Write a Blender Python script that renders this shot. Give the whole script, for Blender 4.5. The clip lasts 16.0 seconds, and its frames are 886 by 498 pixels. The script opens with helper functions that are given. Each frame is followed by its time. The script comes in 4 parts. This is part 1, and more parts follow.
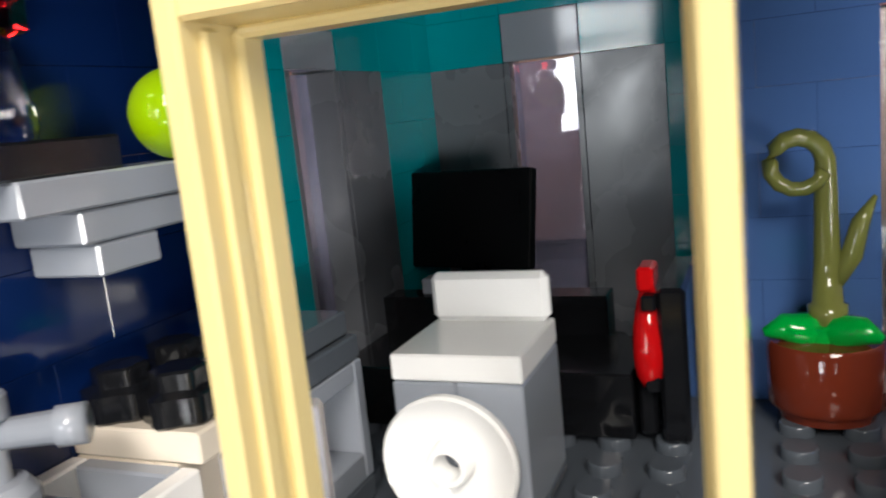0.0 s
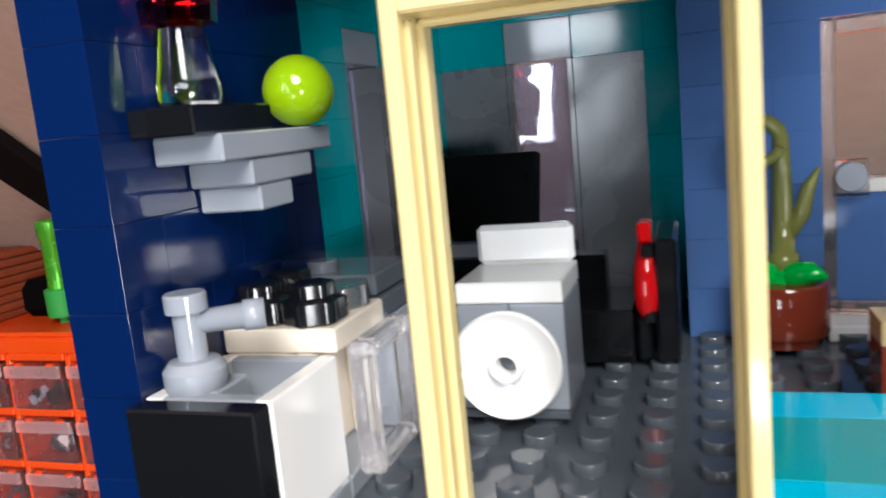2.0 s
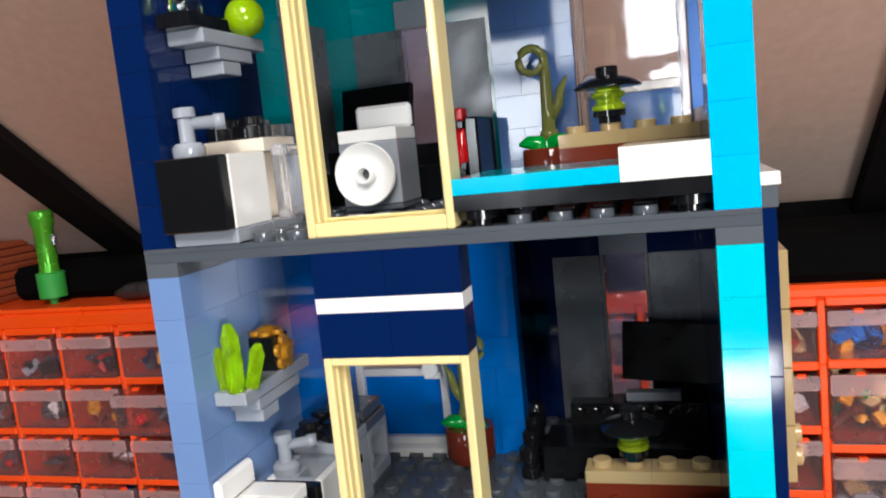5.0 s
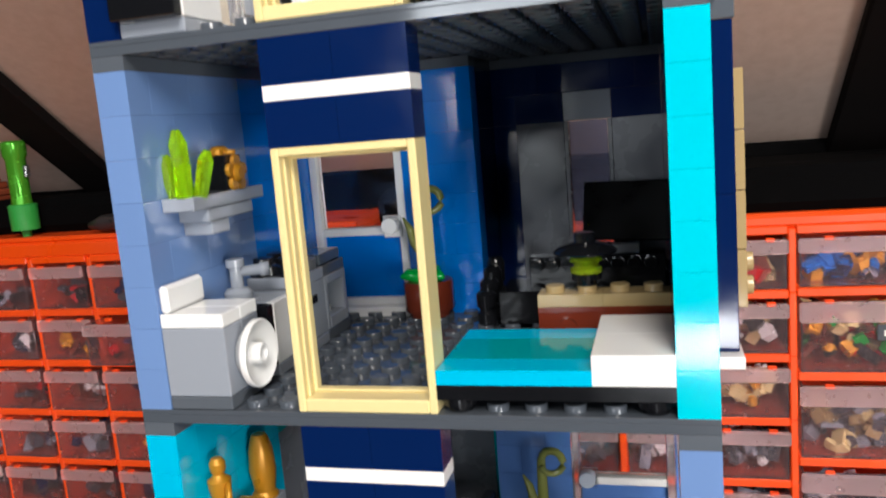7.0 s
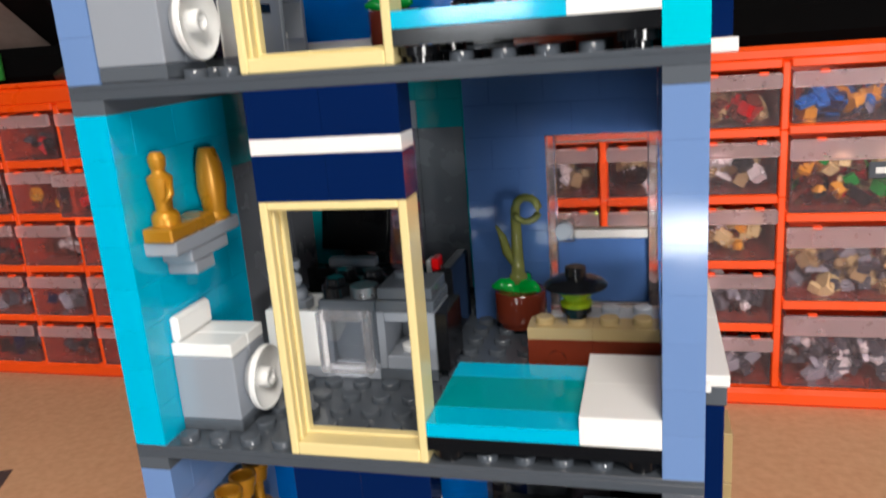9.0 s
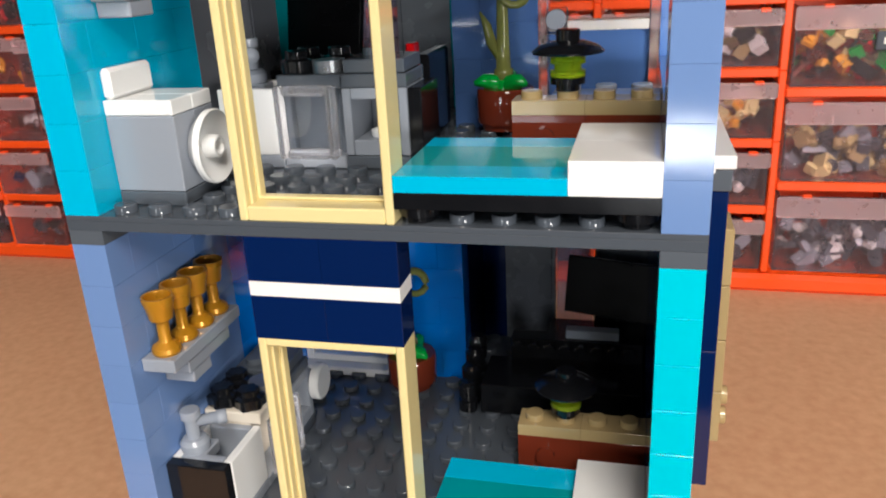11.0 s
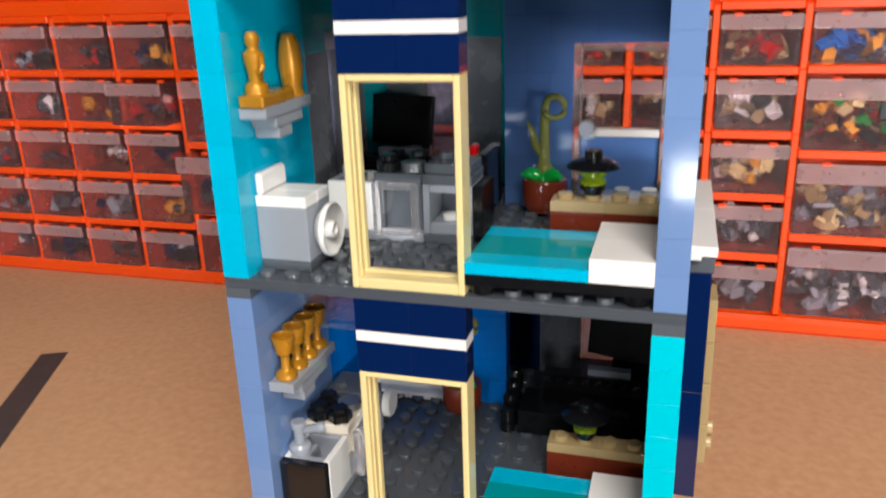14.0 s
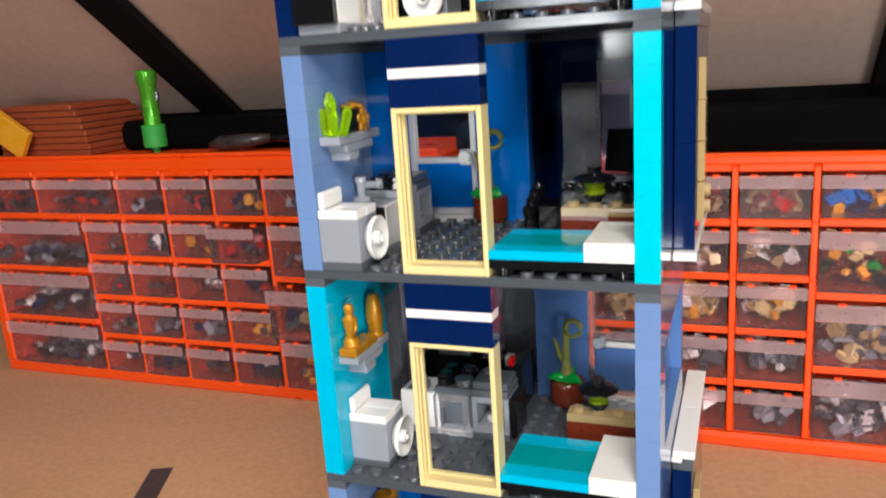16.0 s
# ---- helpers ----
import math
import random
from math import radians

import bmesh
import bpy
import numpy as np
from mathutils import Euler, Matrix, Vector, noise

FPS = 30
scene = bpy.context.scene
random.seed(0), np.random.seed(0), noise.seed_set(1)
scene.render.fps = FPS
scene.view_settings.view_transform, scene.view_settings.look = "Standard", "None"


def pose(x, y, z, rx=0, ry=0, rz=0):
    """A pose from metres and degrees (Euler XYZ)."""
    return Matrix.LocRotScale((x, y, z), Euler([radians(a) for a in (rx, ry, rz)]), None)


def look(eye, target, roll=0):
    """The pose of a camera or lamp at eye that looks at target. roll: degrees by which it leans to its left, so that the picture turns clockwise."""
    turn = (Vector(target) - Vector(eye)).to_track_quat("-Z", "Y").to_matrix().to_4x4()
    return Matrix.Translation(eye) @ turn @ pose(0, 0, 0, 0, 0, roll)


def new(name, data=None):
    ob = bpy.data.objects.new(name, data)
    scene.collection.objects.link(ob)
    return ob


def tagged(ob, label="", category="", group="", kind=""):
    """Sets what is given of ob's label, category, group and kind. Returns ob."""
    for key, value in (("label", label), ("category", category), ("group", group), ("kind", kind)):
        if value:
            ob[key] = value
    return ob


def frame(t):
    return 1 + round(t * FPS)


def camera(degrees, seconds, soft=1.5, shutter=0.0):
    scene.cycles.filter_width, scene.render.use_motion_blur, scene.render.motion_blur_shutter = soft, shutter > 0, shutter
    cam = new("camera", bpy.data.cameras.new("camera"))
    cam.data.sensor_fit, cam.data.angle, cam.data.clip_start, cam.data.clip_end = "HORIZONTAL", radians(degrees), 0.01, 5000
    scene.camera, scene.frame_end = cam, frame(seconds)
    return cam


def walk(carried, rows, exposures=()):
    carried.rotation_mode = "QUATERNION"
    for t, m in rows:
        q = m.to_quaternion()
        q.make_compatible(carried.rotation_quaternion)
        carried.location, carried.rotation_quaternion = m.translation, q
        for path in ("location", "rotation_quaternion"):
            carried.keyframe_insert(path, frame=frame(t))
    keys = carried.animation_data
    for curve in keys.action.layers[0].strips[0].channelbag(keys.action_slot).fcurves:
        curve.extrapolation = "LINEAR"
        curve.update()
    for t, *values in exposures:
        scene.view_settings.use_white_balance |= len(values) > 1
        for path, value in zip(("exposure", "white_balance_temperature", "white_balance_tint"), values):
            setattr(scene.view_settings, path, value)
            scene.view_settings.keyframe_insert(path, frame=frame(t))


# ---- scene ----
cam = camera(58.6, 16.0, soft=1.9, shutter=0.5)
PATH = [
    (0, (0.073, -0.038, 0.39), (-0.689, 1.779, 0.049), -5.9),
    (0.5, (0.063, -0.04, 0.387), (-0.649, 1.806, 0.089), -6.1),
    (1, (0.059, -0.041, 0.386), (-0.594, 1.824, 0.076), -5.7),
    (1.5, (0.054, -0.052, 0.386), (-0.582, 1.817, 0.071), -5.7),
    (2, (0.067, -0.068, 0.387), (-0.558, 1.804, 0.066), -5.4),
    (2.5, (0.075, -0.079, 0.379), (-0.542, 1.799, 0.074), -6.2),
    (3, (0.086, -0.1, 0.378), (-0.538, 1.78, 0.107), -6.7),
    (5.5, (0.114, -0.151, 0.352), (-0.444, 1.753, 0.094), -5.7),
    (6, (0.114, -0.152, 0.346), (-0.447, 1.739, 0.015), -6.0),
    (6.5, (0.114, -0.153, 0.33), (-0.422, 1.751, 0.034), -4.9),
    (7, (0.118, -0.151, 0.317), (-0.413, 1.753, 0.01), -4.7),
    (7.5, (0.119, -0.149, 0.304), (-0.402, 1.753, -0.026), -4.5),
    (8, (0.118, -0.147, 0.293), (-0.393, 1.738, -0.139), -4.6),
    (8.5, (0.118, -0.141, 0.277), (-0.414, 1.724, -0.211), -4.8),
    (9, (0.118, -0.144, 0.262), (-0.391, 1.72, -0.256), -4.3),
    (9.5, (0.116, -0.142, 0.241), (-0.348, 1.727, -0.301), -3.5),
    (10, (0.116, -0.133, 0.226), (-0.344, 1.718, -0.375), -3.4),
    (12.5, (0.114, -0.14, 0.22), (-0.391, 1.648, -0.523), -1.7),
    (13, (0.112, -0.149, 0.224), (-0.416, 1.643, -0.488), -1.7),
    (13.5, (0.116, -0.163, 0.233), (-0.413, 1.637, -0.459), -1.6),
    (14, (0.123, -0.186, 0.254), (-0.428, 1.624, -0.395), -1.9),
    (14.5, (0.13, -0.199, 0.274), (-0.455, 1.617, -0.325), -2.2),
    (15, (0.135, -0.218, 0.295), (-0.502, 1.6, -0.244), -2.7),
    (15.5, (0.142, -0.233, 0.311), (-0.535, 1.58, -0.194), -3.1),
    (16, (0.152, -0.244, 0.332), (-0.56, 1.562, -0.148), -3.8),
]
walk(cam, [(t, look(eye, target, roll)) for t, eye, target, roll in PATH],
     exposures=[(0, 0.06, 6450, 10), (1.0, 0.34, 6120, 10), (1.5, 0.45, 6050, 10), (2.0, 0.22, 6050, 10), (3.0, -0.12, 6250, 10), (6.0, 0.0, 6250, 10),
                (8.5, -0.15, 6400, 10), (10.0, -0.06, 6450, 10), (14.0, -0.03, 6450, 10), (16.0, 0.05, 6450, 10)])

# ---- world and lamps ----
world = bpy.data.worlds.new("room_world")
scene.world = world
world.use_nodes = True
world.node_tree.nodes["Background"].inputs[0].default_value = (0.80, 0.86, 1.0, 1)
world.node_tree.nodes["Background"].inputs[1].default_value = 0.085


def area_lamp(name, eye, target, sx, sy, watts, col):
    data = bpy.data.lights.new(name, "AREA")
    data.shape, data.size, data.size_y, data.energy, data.color = "RECTANGLE", sx, sy, watts, col
    ob = new(name, data)
    ob.matrix_world = look(eye, target)
    return ob


# Unseen soft overhead lamp, added to light the table and upward faces.
area_lamp("overhead_fill", (0.36, -0.75, 0.98), (0.0, 0.20, 0.0), 0.4, 0.6, 17.2, (1.0, 0.935, 0.85))
area_lamp("gable_window", (-0.33, -2.05, 0.41), (-0.33, 0.05, 0.41), 0.27, 0.22, 3.6, (0.93, 0.97, 1.0))
area_lamp("roof_window", (-0.32, -2.05, 0.66), (-0.32, 0.05, 0.60), 0.40, 0.20, 3.4, (0.93, 0.97, 1.0))
area_lamp("side_window", (0.82, -0.92, 0.20), (0.05, 0.06, 0.28), 0.30, 0.24, 8.0, (1.0, 0.97, 0.93))
# Unseen low source under table height, added for the highlight on the front columns.
area_lamp("low_highlight_lamp", (0.20, -1.25, -0.10), (0.1, 0.0, 0.25), 0.16, 0.07, 0.9, (0.97, 0.98, 1.0))

S, P = 0.008, 0.0032
F = {1: 0.0912, 2: 0.1744, 3: 0.2576, 4: 0.3408}
TABLE = -0.011

# ---- materials ----


def lin(c):
    c = c / 255.0
    return c / 12.92 if c <= 0.04045 else ((c + 0.055) / 1.055) ** 2.4


def plastic(name, rgb, rough=0.07, vary=0.035, bump=0.012, metal=0.0, scale=90.0):
    m = bpy.data.materials.new(name)
    m.use_nodes = True
    nt = m.node_tree
    b = nt.nodes["Principled BSDF"]
    base = tuple(lin(c) for c in rgb)
    geo = nt.nodes.new("ShaderNodeNewGeometry")
    info = nt.nodes.new("ShaderNodeObjectInfo")
    fine = nt.nodes.new("ShaderNodeTexNoise")
    fine.inputs["Scale"].default_value = scale * 12
    fine.inputs["Detail"].default_value = 4
    wide = nt.nodes.new("ShaderNodeTexNoise")
    wide.inputs["Scale"].default_value = scale
    wide.inputs["Detail"].default_value = 3
    nt.links.new(geo.outputs["Position"], fine.inputs["Vector"])
    nt.links.new(geo.outputs["Position"], wide.inputs["Vector"])
    hsv = nt.nodes.new("ShaderNodeHueSaturation")
    hsv.inputs["Color"].default_value = (*base, 1)
    val = nt.nodes.new("ShaderNodeMapRange")
    val.inputs["To Min"].default_value = 1 - vary
    val.inputs["To Max"].default_value = 1 + vary
    nt.links.new(info.outputs["Random"], val.inputs["Value"])
    nt.links.new(val.outputs["Result"], hsv.inputs["Value"])
    nt.links.new(hsv.outputs["Color"], b.inputs["Base Color"])
    rr = nt.nodes.new("ShaderNodeMapRange")
    rr.inputs["From Min"].default_value, rr.inputs["From Max"].default_value = 0.3, 0.75
    rr.inputs["To Min"].default_value, rr.inputs["To Max"].default_value = rough * 0.7, rough * 1.7
    nt.links.new(wide.outputs["Fac"], rr.inputs["Value"])
    nt.links.new(rr.outputs["Result"], b.inputs["Roughness"])
    bp = nt.nodes.new("ShaderNodeBump")
    bp.inputs["Strength"].default_value = bump
    bp.inputs["Distance"].default_value = 0.0004
    add = nt.nodes.new("ShaderNodeMath")
    add.operation = "MULTIPLY_ADD"
    add.inputs[1].default_value = 3.0
    nt.links.new(wide.outputs["Fac"], add.inputs[0])
    nt.links.new(fine.outputs["Fac"], add.inputs[2])
    nt.links.new(add.outputs["Value"], bp.inputs["Height"])
    nt.links.new(bp.outputs["Normal"], b.inputs["Normal"])
    b.inputs["Metallic"].default_value = metal
    b.inputs["IOR"].default_value = 1.54
    return m


def clear(name, rgb, rough=0.02, ior=1.55, through_light=1.0):
    m = bpy.data.materials.new(name)
    m.use_nodes = True
    nt = m.node_tree
    b = nt.nodes["Principled BSDF"]
    b.inputs["Base Color"].default_value = (*[lin(c) for c in rgb], 1)
    b.inputs["Transmission Weight"].default_value = through_light
    b.inputs["IOR"].default_value = ior
    no = nt.nodes.new("ShaderNodeTexNoise")
    no.inputs["Scale"].default_value = 120
    geo = nt.nodes.new("ShaderNodeNewGeometry")
    nt.links.new(geo.outputs["Position"], no.inputs["Vector"])
    rr = nt.nodes.new("ShaderNodeMapRange")
    rr.inputs["To Min"].default_value, rr.inputs["To Max"].default_value = rough * 0.4, rough * 2.2
    nt.links.new(no.outputs["Fac"], rr.inputs["Value"])
    nt.links.new(rr.outputs["Result"], b.inputs["Roughness"])
    bp = nt.nodes.new("ShaderNodeBump")
    bp.inputs["Strength"].default_value = 0.04
    bp.inputs["Distance"].default_value = 0.0005
    nt.links.new(no.outputs["Fac"], bp.inputs["Height"])
    nt.links.new(bp.outputs["Normal"], b.inputs["Normal"])
    return m


NAVY = plastic("navy_plastic", (6, 29, 76))
STEEL = plastic("steel_blue_plastic", (108, 138, 188))
SAND = plastic("sand_blue_plastic", (72, 104, 158))
BLUE = plastic("royal_blue_plastic", (0, 116, 212))
TURQ = plastic("turquoise_plastic", (0, 178, 216))
AZURE = plastic("azure_plastic", (0, 192, 212))
SKY = plastic("bright_sky_plastic", (0, 175, 230))
TEAL = plastic("teal_plastic", (0, 150, 158))
GREY = plastic("dark_grey_plastic", (86, 92, 100))
DGREY = plastic("charcoal_grey_plastic", (75, 81, 89), rough=0.10)
LGREY = plastic("light_grey_plastic", (148, 154, 164))
PANEL = plastic("panel_grey_plastic", (108, 111, 118), rough=0.22)
WHITE = plastic("white_plastic", (236, 236, 235), vary=0.03)
CREAM = plastic("cream_plastic", (226, 216, 200), vary=0.03)
SCREEN = plastic("matt_black_plastic", (9, 9, 11), rough=0.3)
SCREEN.node_tree.nodes["Principled BSDF"].inputs["IOR"].default_value = 1.22
BLACK = plastic("black_plastic", (18, 19, 22), rough=0.13)
TAN = plastic("tan_plastic", (230, 212, 154), vary=0.03)
DTAN = plastic("dark_tan_plastic", (168, 146, 104))
BROWN = plastic("reddish_brown_plastic", (108, 44, 28))
OLIVE = plastic("olive_plastic", (116, 120, 62))
GREEN = plastic("bright_green_plastic", (0, 158, 56))
RED = plastic("red_plastic", (196, 14, 18))
GOLD = plastic("pearl_gold_plastic", (190, 132, 30), rough=0.28, metal=0.35)
LIMEBALL = plastic("lime_plastic", (150, 190, 4))
ORANGE = plastic("orange_cabinet_plastic", (250, 82, 12), rough=0.38, scale=20)
BEAM = plastic("dark_beam_paint", (22, 19, 19), rough=0.7, scale=8)
BAND = plastic("black_fabric_band", (8, 8, 9), rough=0.9, scale=15)
for fabric in (BAND, BEAM):
    fabric.node_tree.nodes["Principled BSDF"].inputs["IOR"].default_value = 1.15
GREENMETAL = plastic("green_anodised_metal", (92, 188, 52), rough=0.2, metal=0.45)
DARKSTEEL = plastic("dark_steel", (78, 74, 76), rough=0.35, metal=0.6)
SILVER = plastic("brushed_silver", (150, 152, 156), rough=0.3, metal=0.8)
RUST = plastic("orange_woven_card", (146, 62, 26), rough=0.7, bump=0.5, scale=60)
YELLOW = plastic("yellow_card", (228, 160, 30), rough=0.5)
TAPE = plastic("dark_tape", (74, 64, 66), rough=0.55, scale=30)
CLEAR = clear("clear_plastic", (250, 250, 252))
EDGE = clear("clear_moulded_edge", (240, 238, 240), rough=0.06, ior=1.5, through_light=0.92)
# Clear slit panes; the diffuse lavender stands in for their bright reflection.
PANESHEEN = clear("glass_violet_sheen", (196, 196, 224), through_light=0.72, ior=1.7)
LIME = clear("lime_transparent_plastic", (222, 255, 48), ior=1.35, through_light=0.72)
CRYSTAL = clear("lime_crystal_plastic", (206, 255, 30), ior=1.5, through_light=0.8)
REDCLEAR = clear("red_transparent_plastic", (210, 20, 24))
# Frosted and milky plastic; the pink tint stands in for orange light bleeding through.
LIP = clear("frosted_drawer_lip", (236, 212, 214), rough=0.26, ior=1.25, through_light=0.86)
DRAWER = clear("milky_drawer_plastic", (198, 183, 188), rough=0.17, ior=1.2, through_light=0.96)
# Clear door rail; its white body colour stands in for a bright edge.
RAILSHEEN = clear("clear_rail_bright_edge", (236, 234, 230), rough=0.2, ior=1.45, through_light=0.35)


def wood_like(name, a, b_, scale):
    m = bpy.data.materials.new(name)
    m.use_nodes = True
    nt = m.node_tree
    b = nt.nodes["Principled BSDF"]
    geo = nt.nodes.new("ShaderNodeNewGeometry")
    n1 = nt.nodes.new("ShaderNodeTexNoise")
    n1.inputs["Scale"].default_value = scale
    n1.inputs["Detail"].default_value = 5
    n2 = nt.nodes.new("ShaderNodeTexNoise")
    n2.inputs["Scale"].default_value = scale * 55
    n2.inputs["Detail"].default_value = 6
    for n in (n1, n2):
        nt.links.new(geo.outputs["Position"], n.inputs["Vector"])
    mx = nt.nodes.new("ShaderNodeMath")
    mx.operation = "MULTIPLY_ADD"
    mx.inputs[1].default_value = 0.55
    nt.links.new(n1.outputs["Fac"], mx.inputs[0])
    half = nt.nodes.new("ShaderNodeMath")
    half.operation = "MULTIPLY"
    half.inputs[1].default_value = 0.45
    nt.links.new(n2.outputs["Fac"], half.inputs[0])
    nt.links.new(half.outputs["Value"], mx.inputs[2])
    ramp = nt.nodes.new("ShaderNodeValToRGB")
    ramp.color_ramp.elements[0].position, ramp.color_ramp.elements[1].position = 0.36, 0.62
    ramp.color_ramp.elements[0].color = (*[lin(c) for c in a], 1)
    ramp.color_ramp.elements[1].color = (*[lin(c) for c in b_], 1)
    nt.links.new(mx.outputs["Value"], ramp.inputs["Fac"])
    nt.links.new(ramp.outputs["Color"], b.inputs["Base Color"])
    b.inputs["Roughness"].default_value = 0.62
    bp = nt.nodes.new("ShaderNodeBump")
    bp.inputs["Strength"].default_value = 0.15
    bp.inputs["Distance"].default_value = 0.001
    nt.links.new(n2.outputs["Fac"], bp.inputs["Height"])
    nt.links.new(bp.outputs["Normal"], b.inputs["Normal"])
    return m


BOARD = wood_like("hardboard_table", (198, 152, 116), (216, 174, 136), 3.0)
PLASTER = wood_like("warm_white_plaster", (186, 162, 148), (200, 178, 166), 2.0)
# Tone of the unseen closing walls, kept dark to hold down bounced light.
DARKWALL = wood_like("dark_unseen_wall", (46, 40, 36), (58, 50, 45), 2.0)

# ---- mesh helpers ----


def bm_box(bm, x0, y0, z0, x1, y1, z1, bev=0.00025):
    r = bmesh.ops.create_cube(bm, size=1)
    for v in r["verts"]:
        v.co = Vector((x0 + (v.co.x + 0.5) * (x1 - x0), y0 + (v.co.y + 0.5) * (y1 - y0), z0 + (v.co.z + 0.5) * (z1 - z0)))
    if bev:
        es = list({e for v in r["verts"] for e in v.link_edges})
        bmesh.ops.bevel(bm, geom=es, offset=bev, segments=1, affect="EDGES")


def bm_turn(bm, profile, cx=0, cy=0, cz=0, seg=20, axis="z"):
    """A turned solid from (radius, height) pairs, closed at both ends."""
    rings = []
    for r, h in profile:
        ring = []
        for i in range(seg):
            a = 2 * math.pi * i / seg
            u, v = r * math.cos(a), r * math.sin(a)
            co = {"z": (cx + u, cy + v, cz + h), "x": (cx + h, cy + u, cz + v), "y": (cx + u, cy + h, cz + v)}[axis]
            ring.append(bm.verts.new(co))
        rings.append(ring)
    faces = []
    for a, b in zip(rings, rings[1:]):
        for i in range(seg):
            j = (i + 1) % seg
            faces.append(bm.faces.new((a[i], a[j], b[j], b[i])))
    faces.append(bm.faces.new(rings[0][::-1]))
    faces.append(bm.faces.new(rings[-1]))
    bmesh.ops.recalc_face_normals(bm, faces=faces)
    for f in faces[:-2]:
        f.smooth = True
    for e in {e for f in faces for e in f.edges}:
        if len(e.link_faces) == 2 and e.calc_face_angle(0.0) > 0.6:
            e.smooth = False


def bm_tube(bm, pts, radii, seg=12):
    """A tapering bar along points."""
    pts = [Vector(p) for p in pts]
    rings = []
    side = Vector((0.13, 0.21, 0.97)).normalized()
    for i, p in enumerate(pts):
        d = (pts[min(i + 1, len(pts) - 1)] - pts[max(i - 1, 0)]).normalized()
        u = d.cross(side)
        if u.length < 0.1:
            u = d.cross(Vector((1, 0, 0)))
        u.normalize()
        w = d.cross(u)
        rings.append([bm.verts.new(p + radii[i] * (math.cos(2 * math.pi * k / seg) * u + math.sin(2 * math.pi * k / seg) * w)) for k in range(seg)])
    faces = []
    for a, b in zip(rings, rings[1:]):
        for i in range(seg):
            j = (i + 1) % seg
            faces.append(bm.faces.new((a[i], a[j], b[j], b[i])))
    faces += [bm.faces.new(rings[0][::-1]), bm.faces.new(rings[-1])]
    bmesh.ops.recalc_face_normals(bm, faces=faces)
    for f in faces:
        f.smooth = True


def bm_stud(bm, x, y, z, seg=14, h=0.0017):
    bm_turn(bm, [(0.0024, -0.0002), (0.0024, h - 0.0002), (0.0022, h)], x, y, z, seg)


def finish(bm, name, material):
    me = bpy.data.meshes.new(name)
    bm.normal_update()
    bm.to_mesh(me)
    bm.free()
    me.materials.append(material)
    return me


def part(name, bm, material, parent=None, label=""):
    ob = new(name, finish(bm, name, material))
    ob.parent = parent
    if label:
        tagged(ob, label)
    return ob


def boxes(name, material, parent, *dims, label="", bev=0.00025):
    bm = bmesh.new()
    for d in dims:
        bm_box(bm, *d, bev=bev)
    return part(name, bm, material, parent, label)


def turned(name, material, parent, profile, at, axis="z", seg=24, label=""):
    bm = bmesh.new()
    bm_turn(bm, profile, *at, seg=seg, axis=axis)
    return part(name, bm, material, parent, label)


def thing(name, label, category, group="", kind="", at=(0, 0, 0)):
    ob = new(name)
    ob.empty_display_size = 0.004
    ob.location = at
    return tagged(ob, label, category, group, kind)


BRICKS = {}


def brick(parent, i, j, k, w, d, h, material, z0, name="brick", studs=False):
    """A brick of w by d studs and h plates at stud i, j and plate k over z0."""
    key = (w, d, h, material.name, studs)
    if key not in BRICKS:
        bm = bmesh.new()
        g = 0.00002
        bm_box(bm, g, g, 0.00002, w * S - g, d * S - g, h * P - 0.00002, bev=0.00005)
        if studs:
            for a in range(int(w)):
                for b in range(int(d)):
                    bm_stud(bm, (a + 0.5) * S, (b + 0.5) * S, h * P)
        BRICKS[key] = finish(bm, name, material)
    ob = new(name, BRICKS[key])
    ob.parent = parent
    ob.location = (i * S, j * S, z0 + k * P)
    return ob


# ---- the room round the model ----
table = boxes("table", BOARD, None, (-1.6, -0.16, TABLE - 0.025, 1.6, 0.95, TABLE), bev=0.002)
tagged(table, "tan hardboard work table with faint scuffs", "table")
bm = bmesh.new()
bm_box(bm, -0.01, -0.20, 0, 0.01, 0.0, 0.0006, bev=0.0002)
tape = part("tape_strip", bm, TAPE)
tape.matrix_world = pose(-0.328, 0.256, TABLE, 0, 0, 24)
tagged(tape, "dark grey tape strip stuck on the table", "tape")

room_wall = boxes("wall_back", PLASTER, None, (-2.6, 0.98, -0.8, 2.6, 1.06, 0.60))
tagged(room_wall, "plain warm white plaster wall behind the table", "wall", kind="structure")
# Added walls and floor out of view, dark so they reflect little.
tagged(boxes("wall_front", DARKWALL, None, (-2.6, -2.3, -0.8, 2.6, -2.2, 1.9)), "dark unseen wall added to close the room and cut bounced light", "wall", kind="structure")
tagged(boxes("wall_left", DARKWALL, None, (-2.7, -2.3, -0.8, -2.6, 1.06, 1.9)), "dark unseen wall added to close the room and cut bounced light", "wall", kind="structure")
tagged(boxes("wall_right", DARKWALL, None, (2.6, -2.3, -0.8, 2.7, 1.06, 1.9)), "dark unseen wall added to close the room and cut bounced light", "wall", kind="structure")
tagged(boxes("floor", BEAM, None, (-2.6, -2.2, -0.85, 2.6, 0.98, -0.80)), "dark unseen floor added to close the room under the table", "floor", kind="structure")
bm = bmesh.new()
bm_box(bm, -2.6, -2.9, 0.0, 2.6, 0.0, 0.05, bev=0)
ceil = part("ceiling", bm, PLASTER)
ceil.matrix_world = pose(0, 0.60, 0.255, -36, 0, 0)
tagged(ceil, "sloping warm white attic ceiling", "ceiling", kind="structure")
